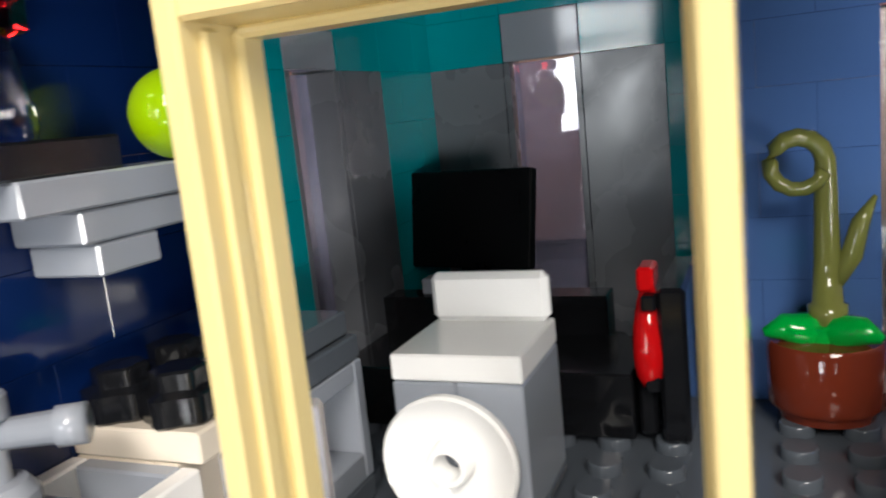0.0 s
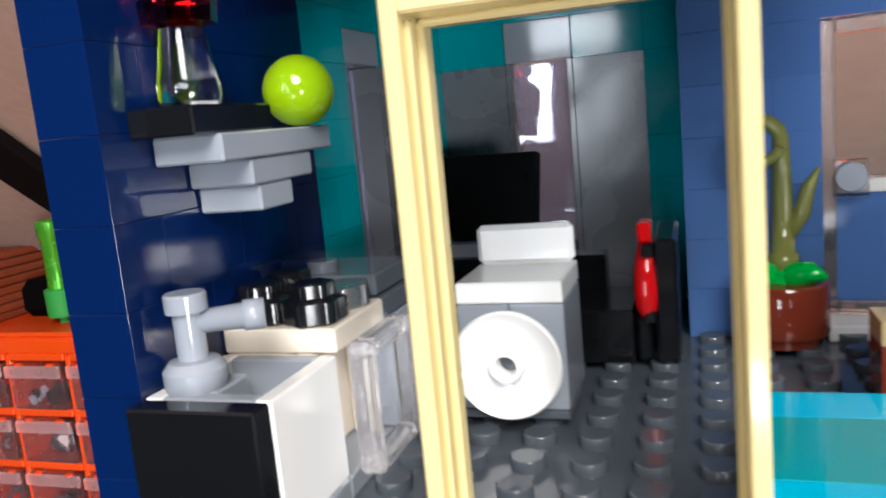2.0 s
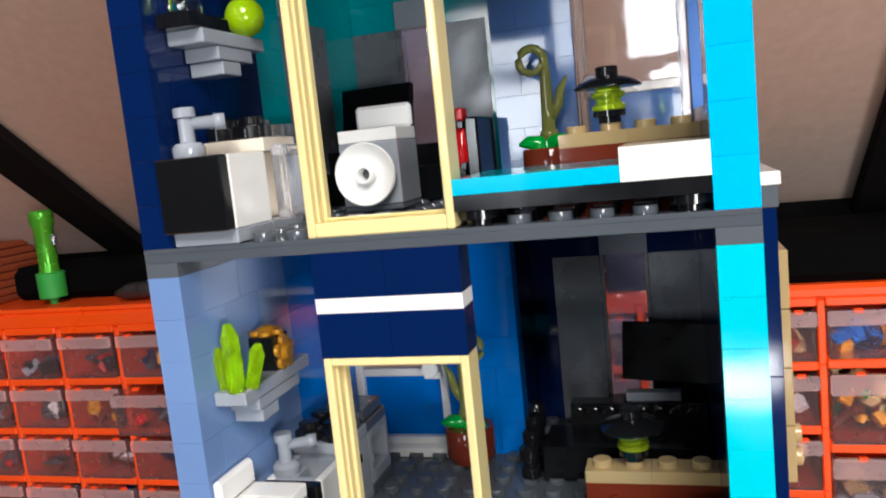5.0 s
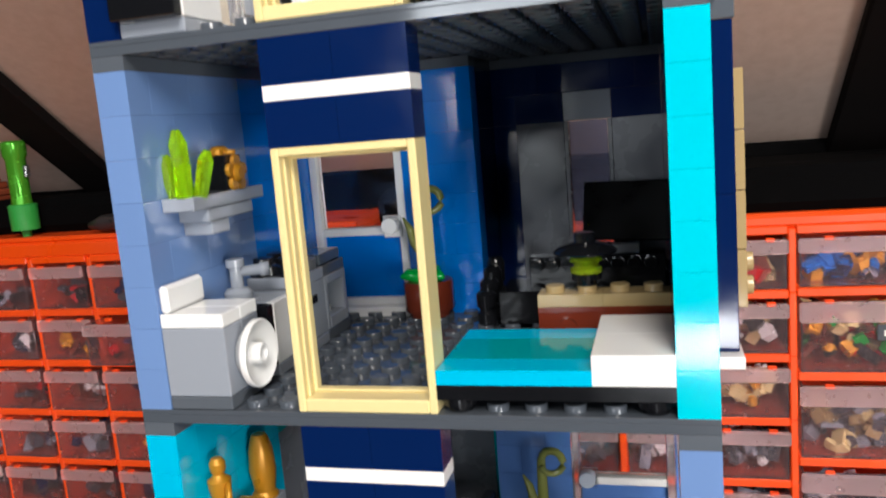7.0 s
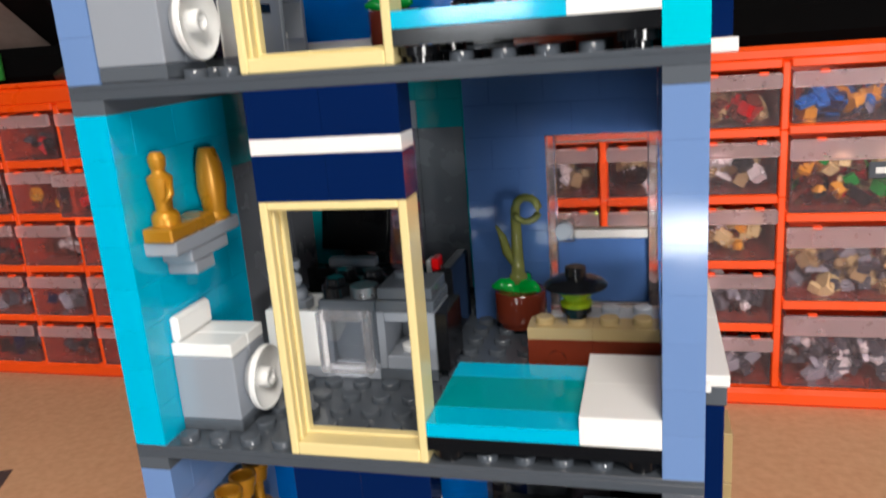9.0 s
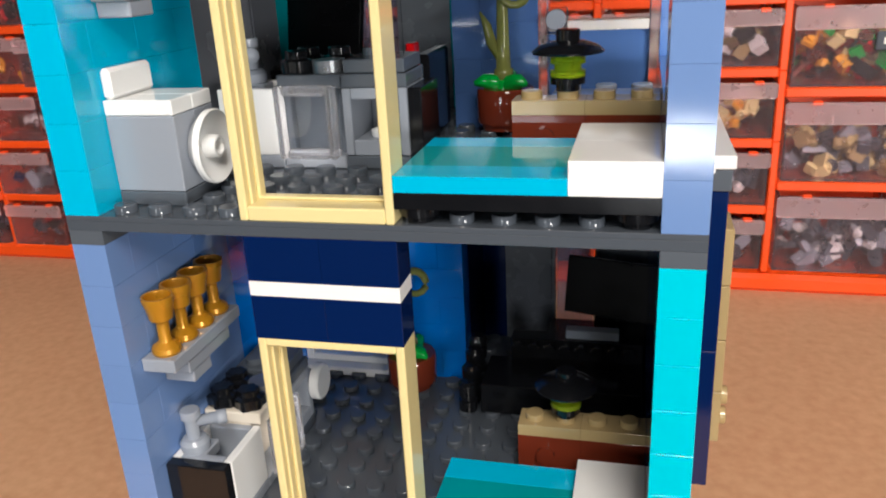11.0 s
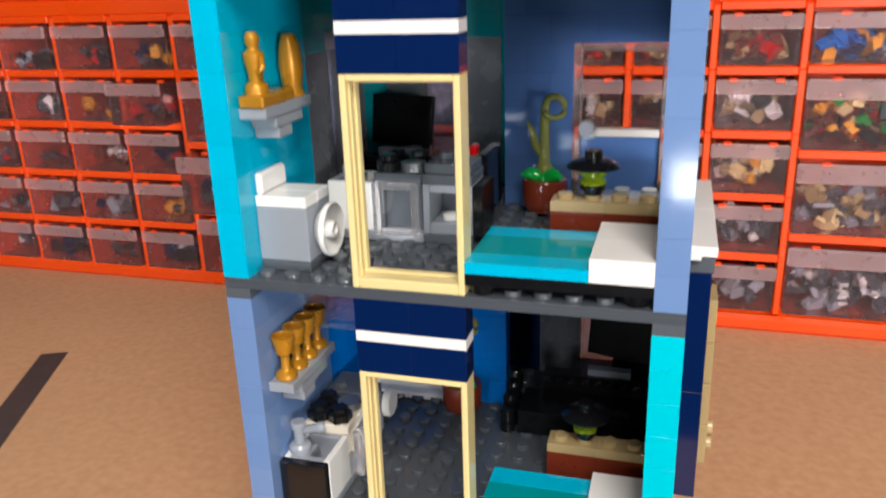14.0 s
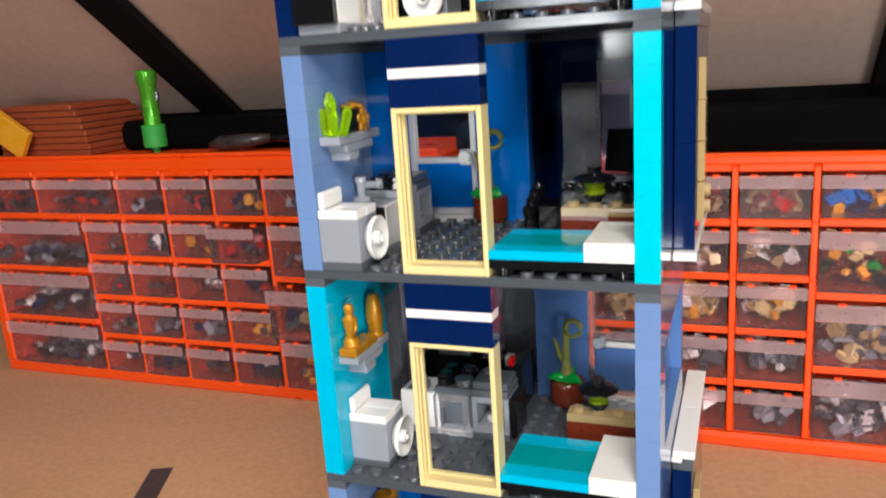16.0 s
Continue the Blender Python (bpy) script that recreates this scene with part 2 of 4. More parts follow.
for bx, bw in ((-0.456, 0.050), (0.252, 0.12)):
    bm = bmesh.new()
    bm_box(bm, bx, -2.7, -0.012, bx + bw, 0.0, -0.002, bev=0.002)
    rafter = part("roof_beam", bm, BEAM)
    rafter.matrix_world = pose(0, 0.60, 0.255, -36, 0, 0)
    tagged(rafter, "dark painted roof beam under the sloping ceiling", "beam", group="roof beams")
ledge = boxes("ledge", BAND, None, (-1.6, 0.56, TABLE, 1.6, 0.66, 0.283), bev=0.004)
tagged(ledge, "black fabric covered knee wall behind the drawers", "wall", kind="structure")

# drawer cabinets: columns of (x0, x1, row edges)
SMALL4 = (0.000, 0.046, 0.092, 0.138, 0.184)
LARGE3 = (0.000, 0.061, 0.122, 0.184)
SMALL5 = (0.004, 0.050, 0.096, 0.142, 0.187, 0.231)
LARGE4 = (0.004, 0.067, 0.129, 0.188, 0.231)
LEFT_COLS = [(-0.676, -0.531, LARGE3), (-0.531, -0.476, SMALL4), (-0.476, -0.415, SMALL4), (-0.415, -0.354, SMALL4), (-0.354, -0.293, SMALL4), (-0.293, -0.205, LARGE3), (-0.205, -0.117, LARGE3)]
LEFT_TOP = [-0.676, -0.592, -0.476, -0.415, -0.354, -0.293, -0.233, -0.175, -0.117]
RIGHT_COLS = [(-0.085, -0.028, SMALL5), (-0.028, 0.028, SMALL5), (0.028, 0.086, SMALL5), (0.086, 0.144, SMALL5), (0.144, 0.203, SMALL5), (0.203, 0.300, LARGE4), (0.300, 0.397, LARGE4)]
YF = 0.411
rng = random.Random(7)
BITS = [GREY, DGREY, DTAN, BROWN, LGREY, BLACK, BLACK, NAVY, BROWN, NAVY, DTAN, RED, DGREY, OLIVE]


def drawer_cells():
    for x0, x1, rows in LEFT_COLS:
        for a, b in zip(rows, rows[1:]):
            yield 0, x0, x1, a, b
    for x0, x1 in zip(LEFT_TOP, LEFT_TOP[1:]):
        yield 0, x0, x1, 0.184, 0.231
    for x0, x1, rows in RIGHT_COLS:
        for a, b in zip(rows, rows[1:]):
            yield 1, x0, x1, a, b


def loose_bit(bm, r, x0, x1, y0, y1, z0, z1):
    """One small toy piece, tumbled: a brick or plate with studs, or a round piece."""
    start = len(bm.verts)
    if r.random() < 0.3:
        k = r.choice((0.0032, 0.0042))
        bm_turn(bm, [(k, -0.0024), (k, 0.0016), (0.0024, 0.0017), (0.0024, 0.0034)], seg=10)
    else:
        w, h = r.choice((0.004, 0.004, 0.008)), r.choice((0.0016, 0.0016, 0.0048))
        bm_box(bm, -w, -0.004, -h, w, 0.004, h, bev=0)
        for sx in ((-0.004, 0.004) if w > 0.005 else (0.0,)):
            bm_turn(bm, [(0.0024, h - 0.0002), (0.0024, h + 0.0017)], sx, 0, 0, seg=8)
    bm.verts.ensure_lookup_table()
    M = Matrix.Translation((r.uniform(x0, x1), r.uniform(y0, y1), r.uniform(z0, max(z0, z1)))) @ Euler((r.uniform(-1.2, 1.2), r.uniform(-1.2, 1.2), r.uniform(0, 6.28))).to_matrix().to_4x4()
    for v in bm.verts[start:]:
        v.co = M @ v.co


def cabinet(x0, x1, label, top=0.2465):
    root = thing("drawer_cabinet", label, "cabinet", group="drawer cabinets")
    boxes("top_panel", ORANGE, root, (x0, YF, 0.231, x1, YF + 0.13, top), bev=0.003)
    boxes("bottom_panel", ORANGE, root, (x0, YF, TABLE, x1, YF + 0.13, 0.002), bev=0.003)
    boxes("side_panel", ORANGE, root, (x0, YF, 0.002, x0 + 0.014, YF + 0.13, 0.231), bev=0.002)
    boxes("side_panel", ORANGE, root, (x1 - 0.014, YF, 0.002, x1, YF + 0.13, 0.231), bev=0.002)
    if top > 0.245:
        boxes("front_lip", ORANGE, root, (x0 + 0.003, YF + 0.0005, top, x1 - 0.003, YF + 0.004, top + 0.0040), bev=0.001)
    boxes("back_panel", ORANGE, root, (x0, YF + 0.125, TABLE, x1, YF + 0.13, top - 0.003), bev=0)
    return root


CAB = [cabinet(-0.690, -0.103, "orange plastic drawer cabinet with many clear drawers"),
       cabinet(-0.099, 0.411, "orange plastic drawer cabinet with large and small clear drawers", 0.2415)]
for which, x0, x1, z0, z1 in drawer_cells():
    boxes("divider", ORANGE, CAB[which], (x1 - 0.0025, YF + 0.001, z0, x1 + 0.0025, YF + 0.12, z1), bev=0.0008)
    boxes("rail", ORANGE, CAB[which], (x0 + 0.0026, YF, z1 - 0.004, x1 - 0.0026, YF + 0.12, z1 + 0.002), bev=0.0008)
    out = 0.018 if rng.random() < 0.07 else rng.uniform(0.0, 0.002)
    a, b, lo, hi = x0 + 0.004, x1 - 0.004, z0 + 0.0035, z1 - 0.0065
    y = YF - 0.002 - out
    root = thing("drawer", "clear plastic drawer half filled with small loose toy bricks", "drawer", group="cabinet drawers")
    lip = 0.010 if z1 - z0 < 0.05 else 0.014
    for nm, d, bv in (("front_panel", (a, y, lo, b, y + 0.0016, hi), 0.0004), ("lip", (a - 0.001, y - 0.004, hi - lip, b + 0.001, y - 0.0002, hi), 0.0012),
                      ("tray_floor", (a, y + 0.002, lo, b, y + 0.10, lo + 0.0014), 0), ("tray_side", (a, y + 0.002, lo + 0.002, a + 0.0014, y + 0.10, hi), 0),
                      ("tray_side", (b - 0.0014, y + 0.002, lo + 0.002, b, y + 0.10, hi), 0)):
        boxes(nm, LIP if nm == "lip" else DRAWER, root, d, bev=bv).visible_shadow = False
    wide = b - a
    for u in (0.2, 0.8) if wide < 0.09 else (0.15, 0.5, 0.85):
        boxes("latch_tab", ORANGE, CAB[which], (a + u * wide - 0.003, YF - 0.0045, z1 - 0.0085, a + u * wide + 0.003, YF - 0.0004, z1 - 0.0055), bev=0.0006)
    if which and 0.12 < z0 < 0.14 and x0 > 0.2 and x1 < 0.31:
        boxes("label_plate", GREY, root, (a + 0.046, y - 0.0016, lo + 0.022, a + 0.082, y - 0.0001, lo + 0.033), bev=0.0007, label="small grey rounded plate")
        boxes("label_bar", WHITE, root, (a + 0.050, y - 0.0020, lo + 0.0255, a + 0.078, y - 0.0017, lo + 0.0295), bev=0.0001, label="white lettering bar")
    pal = rng.sample(BITS, 4)
    if a < 0.05:
        pal = [BLACK, rng.choice((NAVY, BROWN)), DGREY, rng.choice((LGREY, RED, WHITE, YELLOW, DTAN))]
    if which and z0 < 0.06:
        pal = [LGREY, GREY, DGREY, WHITE]
    elif which and z0 < 0.12:
        pal = [TAN, DTAN, WHITE, YELLOW] if x1 < 0.21 else [LGREY, DTAN, GREY, TAN]
    elif which and z0 < 0.17:
        pal = [DTAN, TAN, BLACK, WHITE] if x1 < 0.21 else [RED, GREEN, TAN, BLACK, YELLOW, BROWN]
    elif which:
        pal = [BROWN, RED, DTAN, DTAN] if x1 < 0.21 else [BLUE, NAVY, NAVY, BLUE, NAVY, YELLOW]
    n = int((9 if which == 0 else 17) * (b - a) / 0.05 * (z1 - z0) / 0.046)
    fill = rng.uniform(0.18, 0.5) if which == 0 else rng.uniform(0.45, 0.8)
    for m in pal:
        bm = bmesh.new()
        for _ in range(max(3, n // 2)):
            loose_bit(bm, rng, a + 0.009, b - 0.009, y + 0.009, y + 0.06, lo + 0.005, lo + 0.005 + (hi - lo - 0.012) * fill)
        tagged(part("loose_bricks", bm, m, root), kind="stuff")

# things on top of the cabinets
g = thing("torch", "green metal torch standing on its rubber cap on the cabinet", "torch")
GX, GY, GZ = -0.4555, 0.4585, 0.2465
turned("body", GREENMETAL, g, [(0.0095, 0.030), (0.0088, 0.036), (0.0088, 0.072), (0.0108, 0.076), (0.0108, 0.087), (0.009, 0.089)], (GX, GY, GZ))
turned("cap", plastic("green_rubber", (52, 170, 70), rough=0.5), g, [(0.004, 0), (0.0045, 0.006), (0.0125, 0.0065), (0.0128, 0.0295), (0.011, 0.0305)], (GX, GY, GZ))
boxes("switch", SILVER, g, (GX + 0.0086, GY - 0.003, GZ + 0.055, GX + 0.0125, GY + 0.003, GZ + 0.066), bev=0.001)
sp = thing("scoop", "dark steel scoop with black handle lying on the cabinet", "scoop")
bm = bmesh.new()
bm_tube(bm, [(-0.378, 0.450, 0.2537), (-0.363, 0.450, 0.2557), (-0.333, 0.452, 0.2570), (-0.306, 0.457, 0.2595)], [0.003, 0.0075, 0.0078, 0.004], 16)
part("bowl", bm, DARKSTEEL, sp)
bm = bmesh.new()
bm_tube(bm, [(-0.306, 0.457, 0.2595), (-0.246, 0.462, 0.2535)], [0.004, 0.005], 10)
part("handle", bm, BLACK, sp)
bk = thing("woven_basket", "orange brown woven basket beside a yellow envelope on the cabinet", "basket")
for i in range(8):
    inset = 0.052 * (1 - math.sqrt(max(0.0, 1 - ((i + 0.5) / 8.6) ** 2)))
    boxes("woven_layer", RUST, bk, (-0.66, 0.435 + 0.3 * inset, 0.2465 + 0.0072 * i, -0.528 - inset + 0.0015 * (i % 2), 0.54, 0.2534 + 0.0072 * i), bev=0.0016)
en = boxes("envelope", YELLOW, None, (-0.10, -0.004, 0.0, 0.0, 0.004, 0.034), bev=0.001)
en.matrix_world = pose(-0.612, 0.421, 0.2465, 0, 33, 0)
tagged(en, "yellow card envelope leaning on a woven basket", "envelope")
blk = boxes("black_case", BAND, None, (-0.52, 0.472, 0.2465, -0.20, 0.54, 0.280), bev=0.008)
tagged(blk, "black fabric case lying on top of the cabinet", "case")

roll = boxes("fabric_roll", BAND, None, (-0.09, 0.4135, 0.2415, 0.411, 0.54, 0.272), bev=0.007)
tagged(roll, "black fabric roll lying along the top of the cabinet", "fabric roll")

# ---- the tower ----
LEFTCOL = {1: STEEL, 2: TURQ, 3: STEEL, 4: NAVY}
RIGHTCOL = {1: AZURE, 2: STEEL, 3: AZURE, 4: SKY}
A_TYPE = {2, 4}


def plate_floor(n):
    bm = bmesh.new()
    z = F[n]
    L = 16 * S
    bm_box(bm, 0, 0, z - 0.0011, L, L, z, bev=0.0001)
    for d in ((0, 0, L, 0.0014), (0, L - 0.0014, L, L), (0, 0.0015, 0.0014, L - 0.0015), (L - 0.0014, 0.0015, L, L - 0.0015)):
        bm_box(bm, d[0], d[1], z - P, d[2], d[3], z - 0.00112, bev=0.0001)
    me = bpy.data.meshes.new("tmp")
    bm.to_mesh(me)
    vs = [tuple(v.co) for v in me.vertices]
    fs = [tuple(p.vertices) for p in me.polygons]
    bm.free()
    bpy.data.meshes.remove(me)
    seg = 14
    sm = [False] * len(fs)

    def cyl(cx, cy, rings):
        base = len(vs)
        for r, h in rings:
            for i in range(seg):
                a = 2 * math.pi * i / seg
                vs.append((cx + r * math.cos(a), cy + r * math.sin(a), h))
        for q in range(len(rings) - 1):
            for i in range(seg):
                j = (i + 1) % seg
                fs.append((base + q * seg + i, base + q * seg + j, base + (q + 1) * seg + j, base + (q + 1) * seg + i))
                sm.append(True)
        fs.append(tuple(base + (len(rings) - 1) * seg + i for i in range(seg)))
        sm.append(False)

    for i in range(16):
        for j in range(16):
            cyl((i + 0.5) * S, (j + 0.5) * S, [(0.0024, z - 0.0002), (0.0024, z + 0.0015), (0.0022, z + 0.0017)])
    for i in range(15):
        for j in range(15):
            cyl((i + 1) * S, (j + 1) * S, [(0.0032, z - 0.0011), (0.0032, z - P + 0.0001), (0.0024, z - P + 0.0001), (0.0024, z - 0.0012)])
    me = bpy.data.meshes.new("floor_plate")
    me.from_pydata(vs, [], fs)
    me.polygons.foreach_set("use_smooth", sm)
    me.materials.append(DGREY)
    ob = new("floor_%d" % n, me)
    tagged(ob, "dark grey studded floor plate of a toy brick apartment", "floor", kind="structure")


for n in (1, 2, 3, 4):
    plate_floor(n)

# the ground storey under the flats, and the roof over them
base = thing("base_storey", "plain navy toy brick base storey under the flats", "toy building", kind="structure")
for c in range(9):
    for j in range(0, 16, 4):
        brick(base, 0, j, 3 * c - 4, 1, 4, 3, NAVY, F[1] - P * 25 + 0.0)
        brick(base, 15, j, 3 * c - 4, 1, 4, 3, NAVY, F[1] - P * 25 + 0.0)
    for i in (1, 5, 9, 13):
        brick(base, i, 0, 3 * c - 4, 4 if i < 13 else 2, 1, 3, NAVY, F[1] - P * 25)
        brick(base, i, 15, 3 * c - 4, 4 if i < 13 else 2, 1, 3, NAVY, F[1] - P * 25)
brick(base, 0, 0, 24 - 1, 16, 16, 1, GREY, F[1] - P * 25, name="plate")
roof = thing("roof", "dark grey roof plate closing the toy flats", "roof", kind="structure")
brick(roof, 0, 0, 25, 16, 16, 1, DGREY, F[4], name="plate")


def course_runs(a, b, off):
    """Cuts the stud run a..b into bricks two long, starting with a single when off."""
    x = a
    if off and b - a > 1:
        yield x, 1
        x += 1
    while x < b:
        w = min(2, b - x)
        yield x, w
        x += w


def y_wall(root, i, a, b, k0, k1, material, z):
    for c, k in enumerate(range(k0, k1, 3)):
        for j, w in course_runs(a, b, c % 2):
            brick(root, i, j, k, 1, w, 3, material, z)


def x_wall(root, j, a, b, k0, k1, material, z):
    for c, k in enumerate(range(k0, k1, 3)):
        for i, w in course_runs(a, b, c % 2):
            brick(root, i, j, k, w, 1, 3, material, z)


def slit_window(root, along, i, j, z):
    """A tall window two studs wide: grey frame, pale lintel and a clear pane."""
    def b(u0, v0, k0, u1, v1, k1):
        if along == "x":
            return (i * S + u0, j * S + v0, z + k0, i * S + u1, j * S + v1, z + k1)
        return (i * S + v0, j * S + u0, z + k0, i * S + v1, j * S + u1, z + k1)
    boxes("frame", PANEL, root, b(0.0001, 0, 0, 0.0014, 0.0079, 18 * P), b(0.0146, 0, 0, 0.0159, 0.0079, 18 * P), b(0.0001, 0, 0, 0.0159, 0.0079, 0.0014), bev=0.0001)
    top = 21 if along == "x" else 20
    boxes("lintel", LGREY, root, b(0.0001, 0, 18 * P + 0.0001, 0.0159, 0.0079, top * P), bev=0.0002, label="pale grey brick over the slit window")
    p = boxes("pane", PANESHEEN, root, b(0.0017, 0.0020, 0.0015, 0.0143, 0.0030, 18 * P - 0.0002), bev=0.0001, label="clear window pane with a pale violet sheen in its colour")
    if along == "x":
        c = Vector((i * S + 0.008, j * S + 0.0025, 0))
        p.data.transform(Matrix.Translation(c) @ Matrix.Rotation(radians(1.9), 4, "Z") @ Matrix.Translation(-c))
    p.visible_shadow = False


def storey(n):
    z = F[n]
    a_type = n in A_TYPE
    wall2 = TEAL if a_type else BLUE
    deep = TEAL if a_type else NAVY
    # left wall
    root = thing("wall_left_%d" % n, "toy brick side wall with clean joints", "wall", kind="structure")
    y_wall(root, 0, 0, 6, 0, 24, LEFTCOL[n], z)
    if a_type:
        if n == 4:
            y_wall(root, 0, 6, 8, 0, 24, TEAL, z)
        else:
            brick(root, 0, 6, 0, 1, 2, 18, PANEL, z, name="panel")
            y_wall(root, 0, 6, 8, 18, 24, TEAL, z)
        slit_window(root, "y", 0, 8, z)
        brick(root, 0, 8, 20, 1, 2, 1, TEAL, z, name="plate")
        y_wall(root, 0, 8, 10, 21, 24, TEAL, z)
        brick(root, 0, 10, 0, 1, 2, 18, PANEL, z, name="panel")
        y_wall(root, 0, 10, 12, 18, 24, TEAL, z)
        y_wall(root, 0, 12, 16, 0, 24, TEAL, z)
    else:
        y_wall(root, 0, 6, 12, 0, 24, BLUE, z)
    brick(root, 0, 0, 24, 1, 16 if a_type else 12, 1, GREY, z, name="plate")
    # right wall
    root = thing("wall_right_%d" % n, "toy brick side wall with a bright front column", "wall", kind="structure")
    for k in range(0, 24, 3):
        brick(root, 15, 0, k, 1, 1, 3, RIGHTCOL[n], z)
    rest = NAVY if not a_type else SAND
    for k in range(0, 24, 3):
        if a_type and 6 <= k < 18:
            brick(root, 15, 1, k, 1, 1, 3, rest, z)
            brick(root, 15, 11, k, 1, 1, 3, rest, z)
            continue
        for j, w in course_runs(1, 16 if not a_type else 12, (k // 3) % 2):
            brick(root, 15, j, k, 1, w, 3, rest, z)
    if a_type:
        for q in range(3):
            y0 = (2 + 3 * q) * S
            boxes("glazing_bar", CLEAR, root, (15 * S + 0.002, y0 + 0.0001, z + 6 * P, 15 * S + 0.005, y0 + 0.0016, z + 18 * P)).visible_shadow = False
            boxes("pane", CLEAR, root, (15 * S + 0.003, y0 + 0.0017, z + 6 * P + 0.0001, 15 * S + 0.004, y0 + 3 * S, z + 18 * P - 0.0001), bev=0.0001).visible_shadow = False
    brick(root, 15, 0, 24, 1, 16 if not a_type else 12, 1, GREY, z, name="plate")
    # the deep half's back wall with the slit window between grey panels
    x0 = 1 if a_type else 8
    root = thing("wall_back_%d" % n, "toy brick back wall with grey panels and slit window", "wall", kind="structure")
    g0 = 1 if a_type else 9
    brick(root, g0, 15, 0, 2, 1, 18, PANEL, z, name="panel")
    slit_window(root, "x", g0 + 2, 15, z)
    brick(root, g0 + 4, 15, 0, 2, 1, 18, PANEL, z, name="panel")
    x_wall(root, 15, g0, g0 + 2, 18, 24, deep, z)
    x_wall(root, 15, g0 + 2, g0 + 4, 21, 24, deep, z)
    x_wall(root, 15, g0 + 4, g0 + 6, 18, 24, deep, z)
    e = 7 if a_type else 8
    x_wall(root, 15, e, e + 1, 0, 24, deep, z)
    brick(root, 1 if a_type else 8, 15, 24, 7, 1, 1, GREY, z, name="plate")
    # partition with the glazed door
    root = thing("partition_%d" % n, "toy brick partition wall round a glazed door", "wall", kind="structure")
    col = SAND if a_type else BLUE
    d0 = 11 if a_type else 1
    w0 = (8, 11) if a_type else (5, 8)
    x_wall(root, 11, w0[0], w0[1], 0, 18, col, z)
    x_wall(root, 11, min(w0[0], d0), max(w0[1], d0 + 4), 18, 24, col, z)
    sx = 8 if a_type else 7
    y_wall(root, sx, 12, 16, 0, 24, deep, z)
    brick(root, 8 if a_type else 1, 11, 24, 7, 1, 1, GREY, z, name="plate")
    brick(root, sx, 12, 24, 1, 4, 1, GREY, z, name="plate")
    # door leaf
    door = thing("glazed_door_%d" % n, "clear framed toy door with a solid lower panel", "door", kind="structure")
    X0, X1, Y0 = d0 * S + 0.0001, (d0 + 4) * S - 0.0001, 11 * S
    fr = EDGE if a_type else WHITE
    boxes("frame", fr, door, (X0, Y0, z + 0.0032, X0 + 0.0026, Y0 + 0.005, z + 18 * P), (X1 - 0.0026, Y0, z + 0.0032, X1, Y0 + 0.005, z + 18 * P),
          (X0 + 0.0027, Y0, z + 18 * P - 0.0026, X1 - 0.0027, Y0 + 0.005, z + 18 * P), (X0 + 0.0027, Y0, z + 0.0032, X1 - 0.0027, Y0 + 0.005, z + 0.0056))
    boxes("mid_rail", RAILSHEEN if a_type else WHITE, door, (X0 + 0.0027, Y0, z + 0.0262, X1 - 0.0027, Y0 + 0.005, z + 0.0288))
    boxes("door_sill", WHITE, door, (X0, Y0 - 0.004, z + 0.0001, X1, Y0 + 0.0078, z + 0.0031))
    p = boxes("pane", CLEAR, door, (X0 + 0.0026, Y0 + 0.002, z + 0.029, X1 - 0.0026, Y0 + 0.003, z + 18 * P - 0.0027), bev=0.0001)
    p.visible_shadow = False
    boxes("lower_panel", col, door, (X0 + 0.0026, Y0 + 0.0022, z + 0.0056, X1 - 0.0026, Y0 + 0.0045, z + 0.0262), bev=0.0001)
    kx = X0 + 0.005 if a_type else X1 - 0.0045
    boxes("knob_plate", WHITE if not a_type else CLEAR, door, (kx - 0.003, Y0 - 0.0012, z + 0.0255, kx + 0.003, Y0 - 0.0001, z + 0.0325))
    turned("knob", WHITE if not a_type else LGREY, door, [(0.0025, -0.0045), (0.0027, -0.004), (0.0027, -0.0013)], (kx, Y0, z + 0.0295), axis="y", label="round door knob")
    if n == 4:
        hinge = Matrix.Translation((X1, Y0 + 0.0025, 0)) @ Matrix.Rotation(radians(-7.0), 4, "Z") @ Matrix.Translation((-X1, -Y0 - 0.0025, 0))
        for ob in door.children:
            if not ob.name.startswith("door_sill"):
                ob.data.transform(hinge)
    # front doorway and the band over it
    fd = thing("door_%d" % n, "tan open door frame with stepped jambs", "door frame", kind="structure")
    a, b = 5 * S + 0.0001, 9 * S - 0.0001
    t = z + 18 * P
    boxes("jamb", TAN, fd, (a, 0, z, a + 0.0018, S, t), (a + 0.0017, 0.0018, z + 0.002, a + 0.0023, 0.0036, t - 0.002), (a + 0.0017, 0.0050, z + 0.002, a + 0.0026, S - 0.0004, t - 0.002), bev=0.0003)
    boxes("jamb", TAN, fd, (b - 0.0018, 0, z, b, S, t), (b - 0.0023, 0.0018, z + 0.002, b - 0.0017, 0.0036, t - 0.002), (b - 0.0026, 0.0050, z + 0.002, b - 0.0017, S - 0.0004, t - 0.002), bev=0.0003)
    boxes("head", TAN, fd, (a + 0.0018, 0.00005, t - 0.0018, b - 0.0018, S, t), (a + 0.002, 0.005, t - 0.0026, b - 0.002, S - 0.0004, t - 0.0017), bev=0.0003)
    boxes("sill", TAN, fd, (a + 0.0018, 0.00005, z, b - 0.0018, S, z + 0.0030), (a + 0.002, 0.005, z + 0.0029, b - 0.002, S - 0.0004, z + 0.0036), bev=0.0003)
    bandr = thing("lintel_%d" % n, "navy toy bricks with a white stripe over the doorway", "lintel", kind="structure")
    for i in (5, 7):
        brick(bandr, i, 0, 18, 2, 1, 3, NAVY, z)
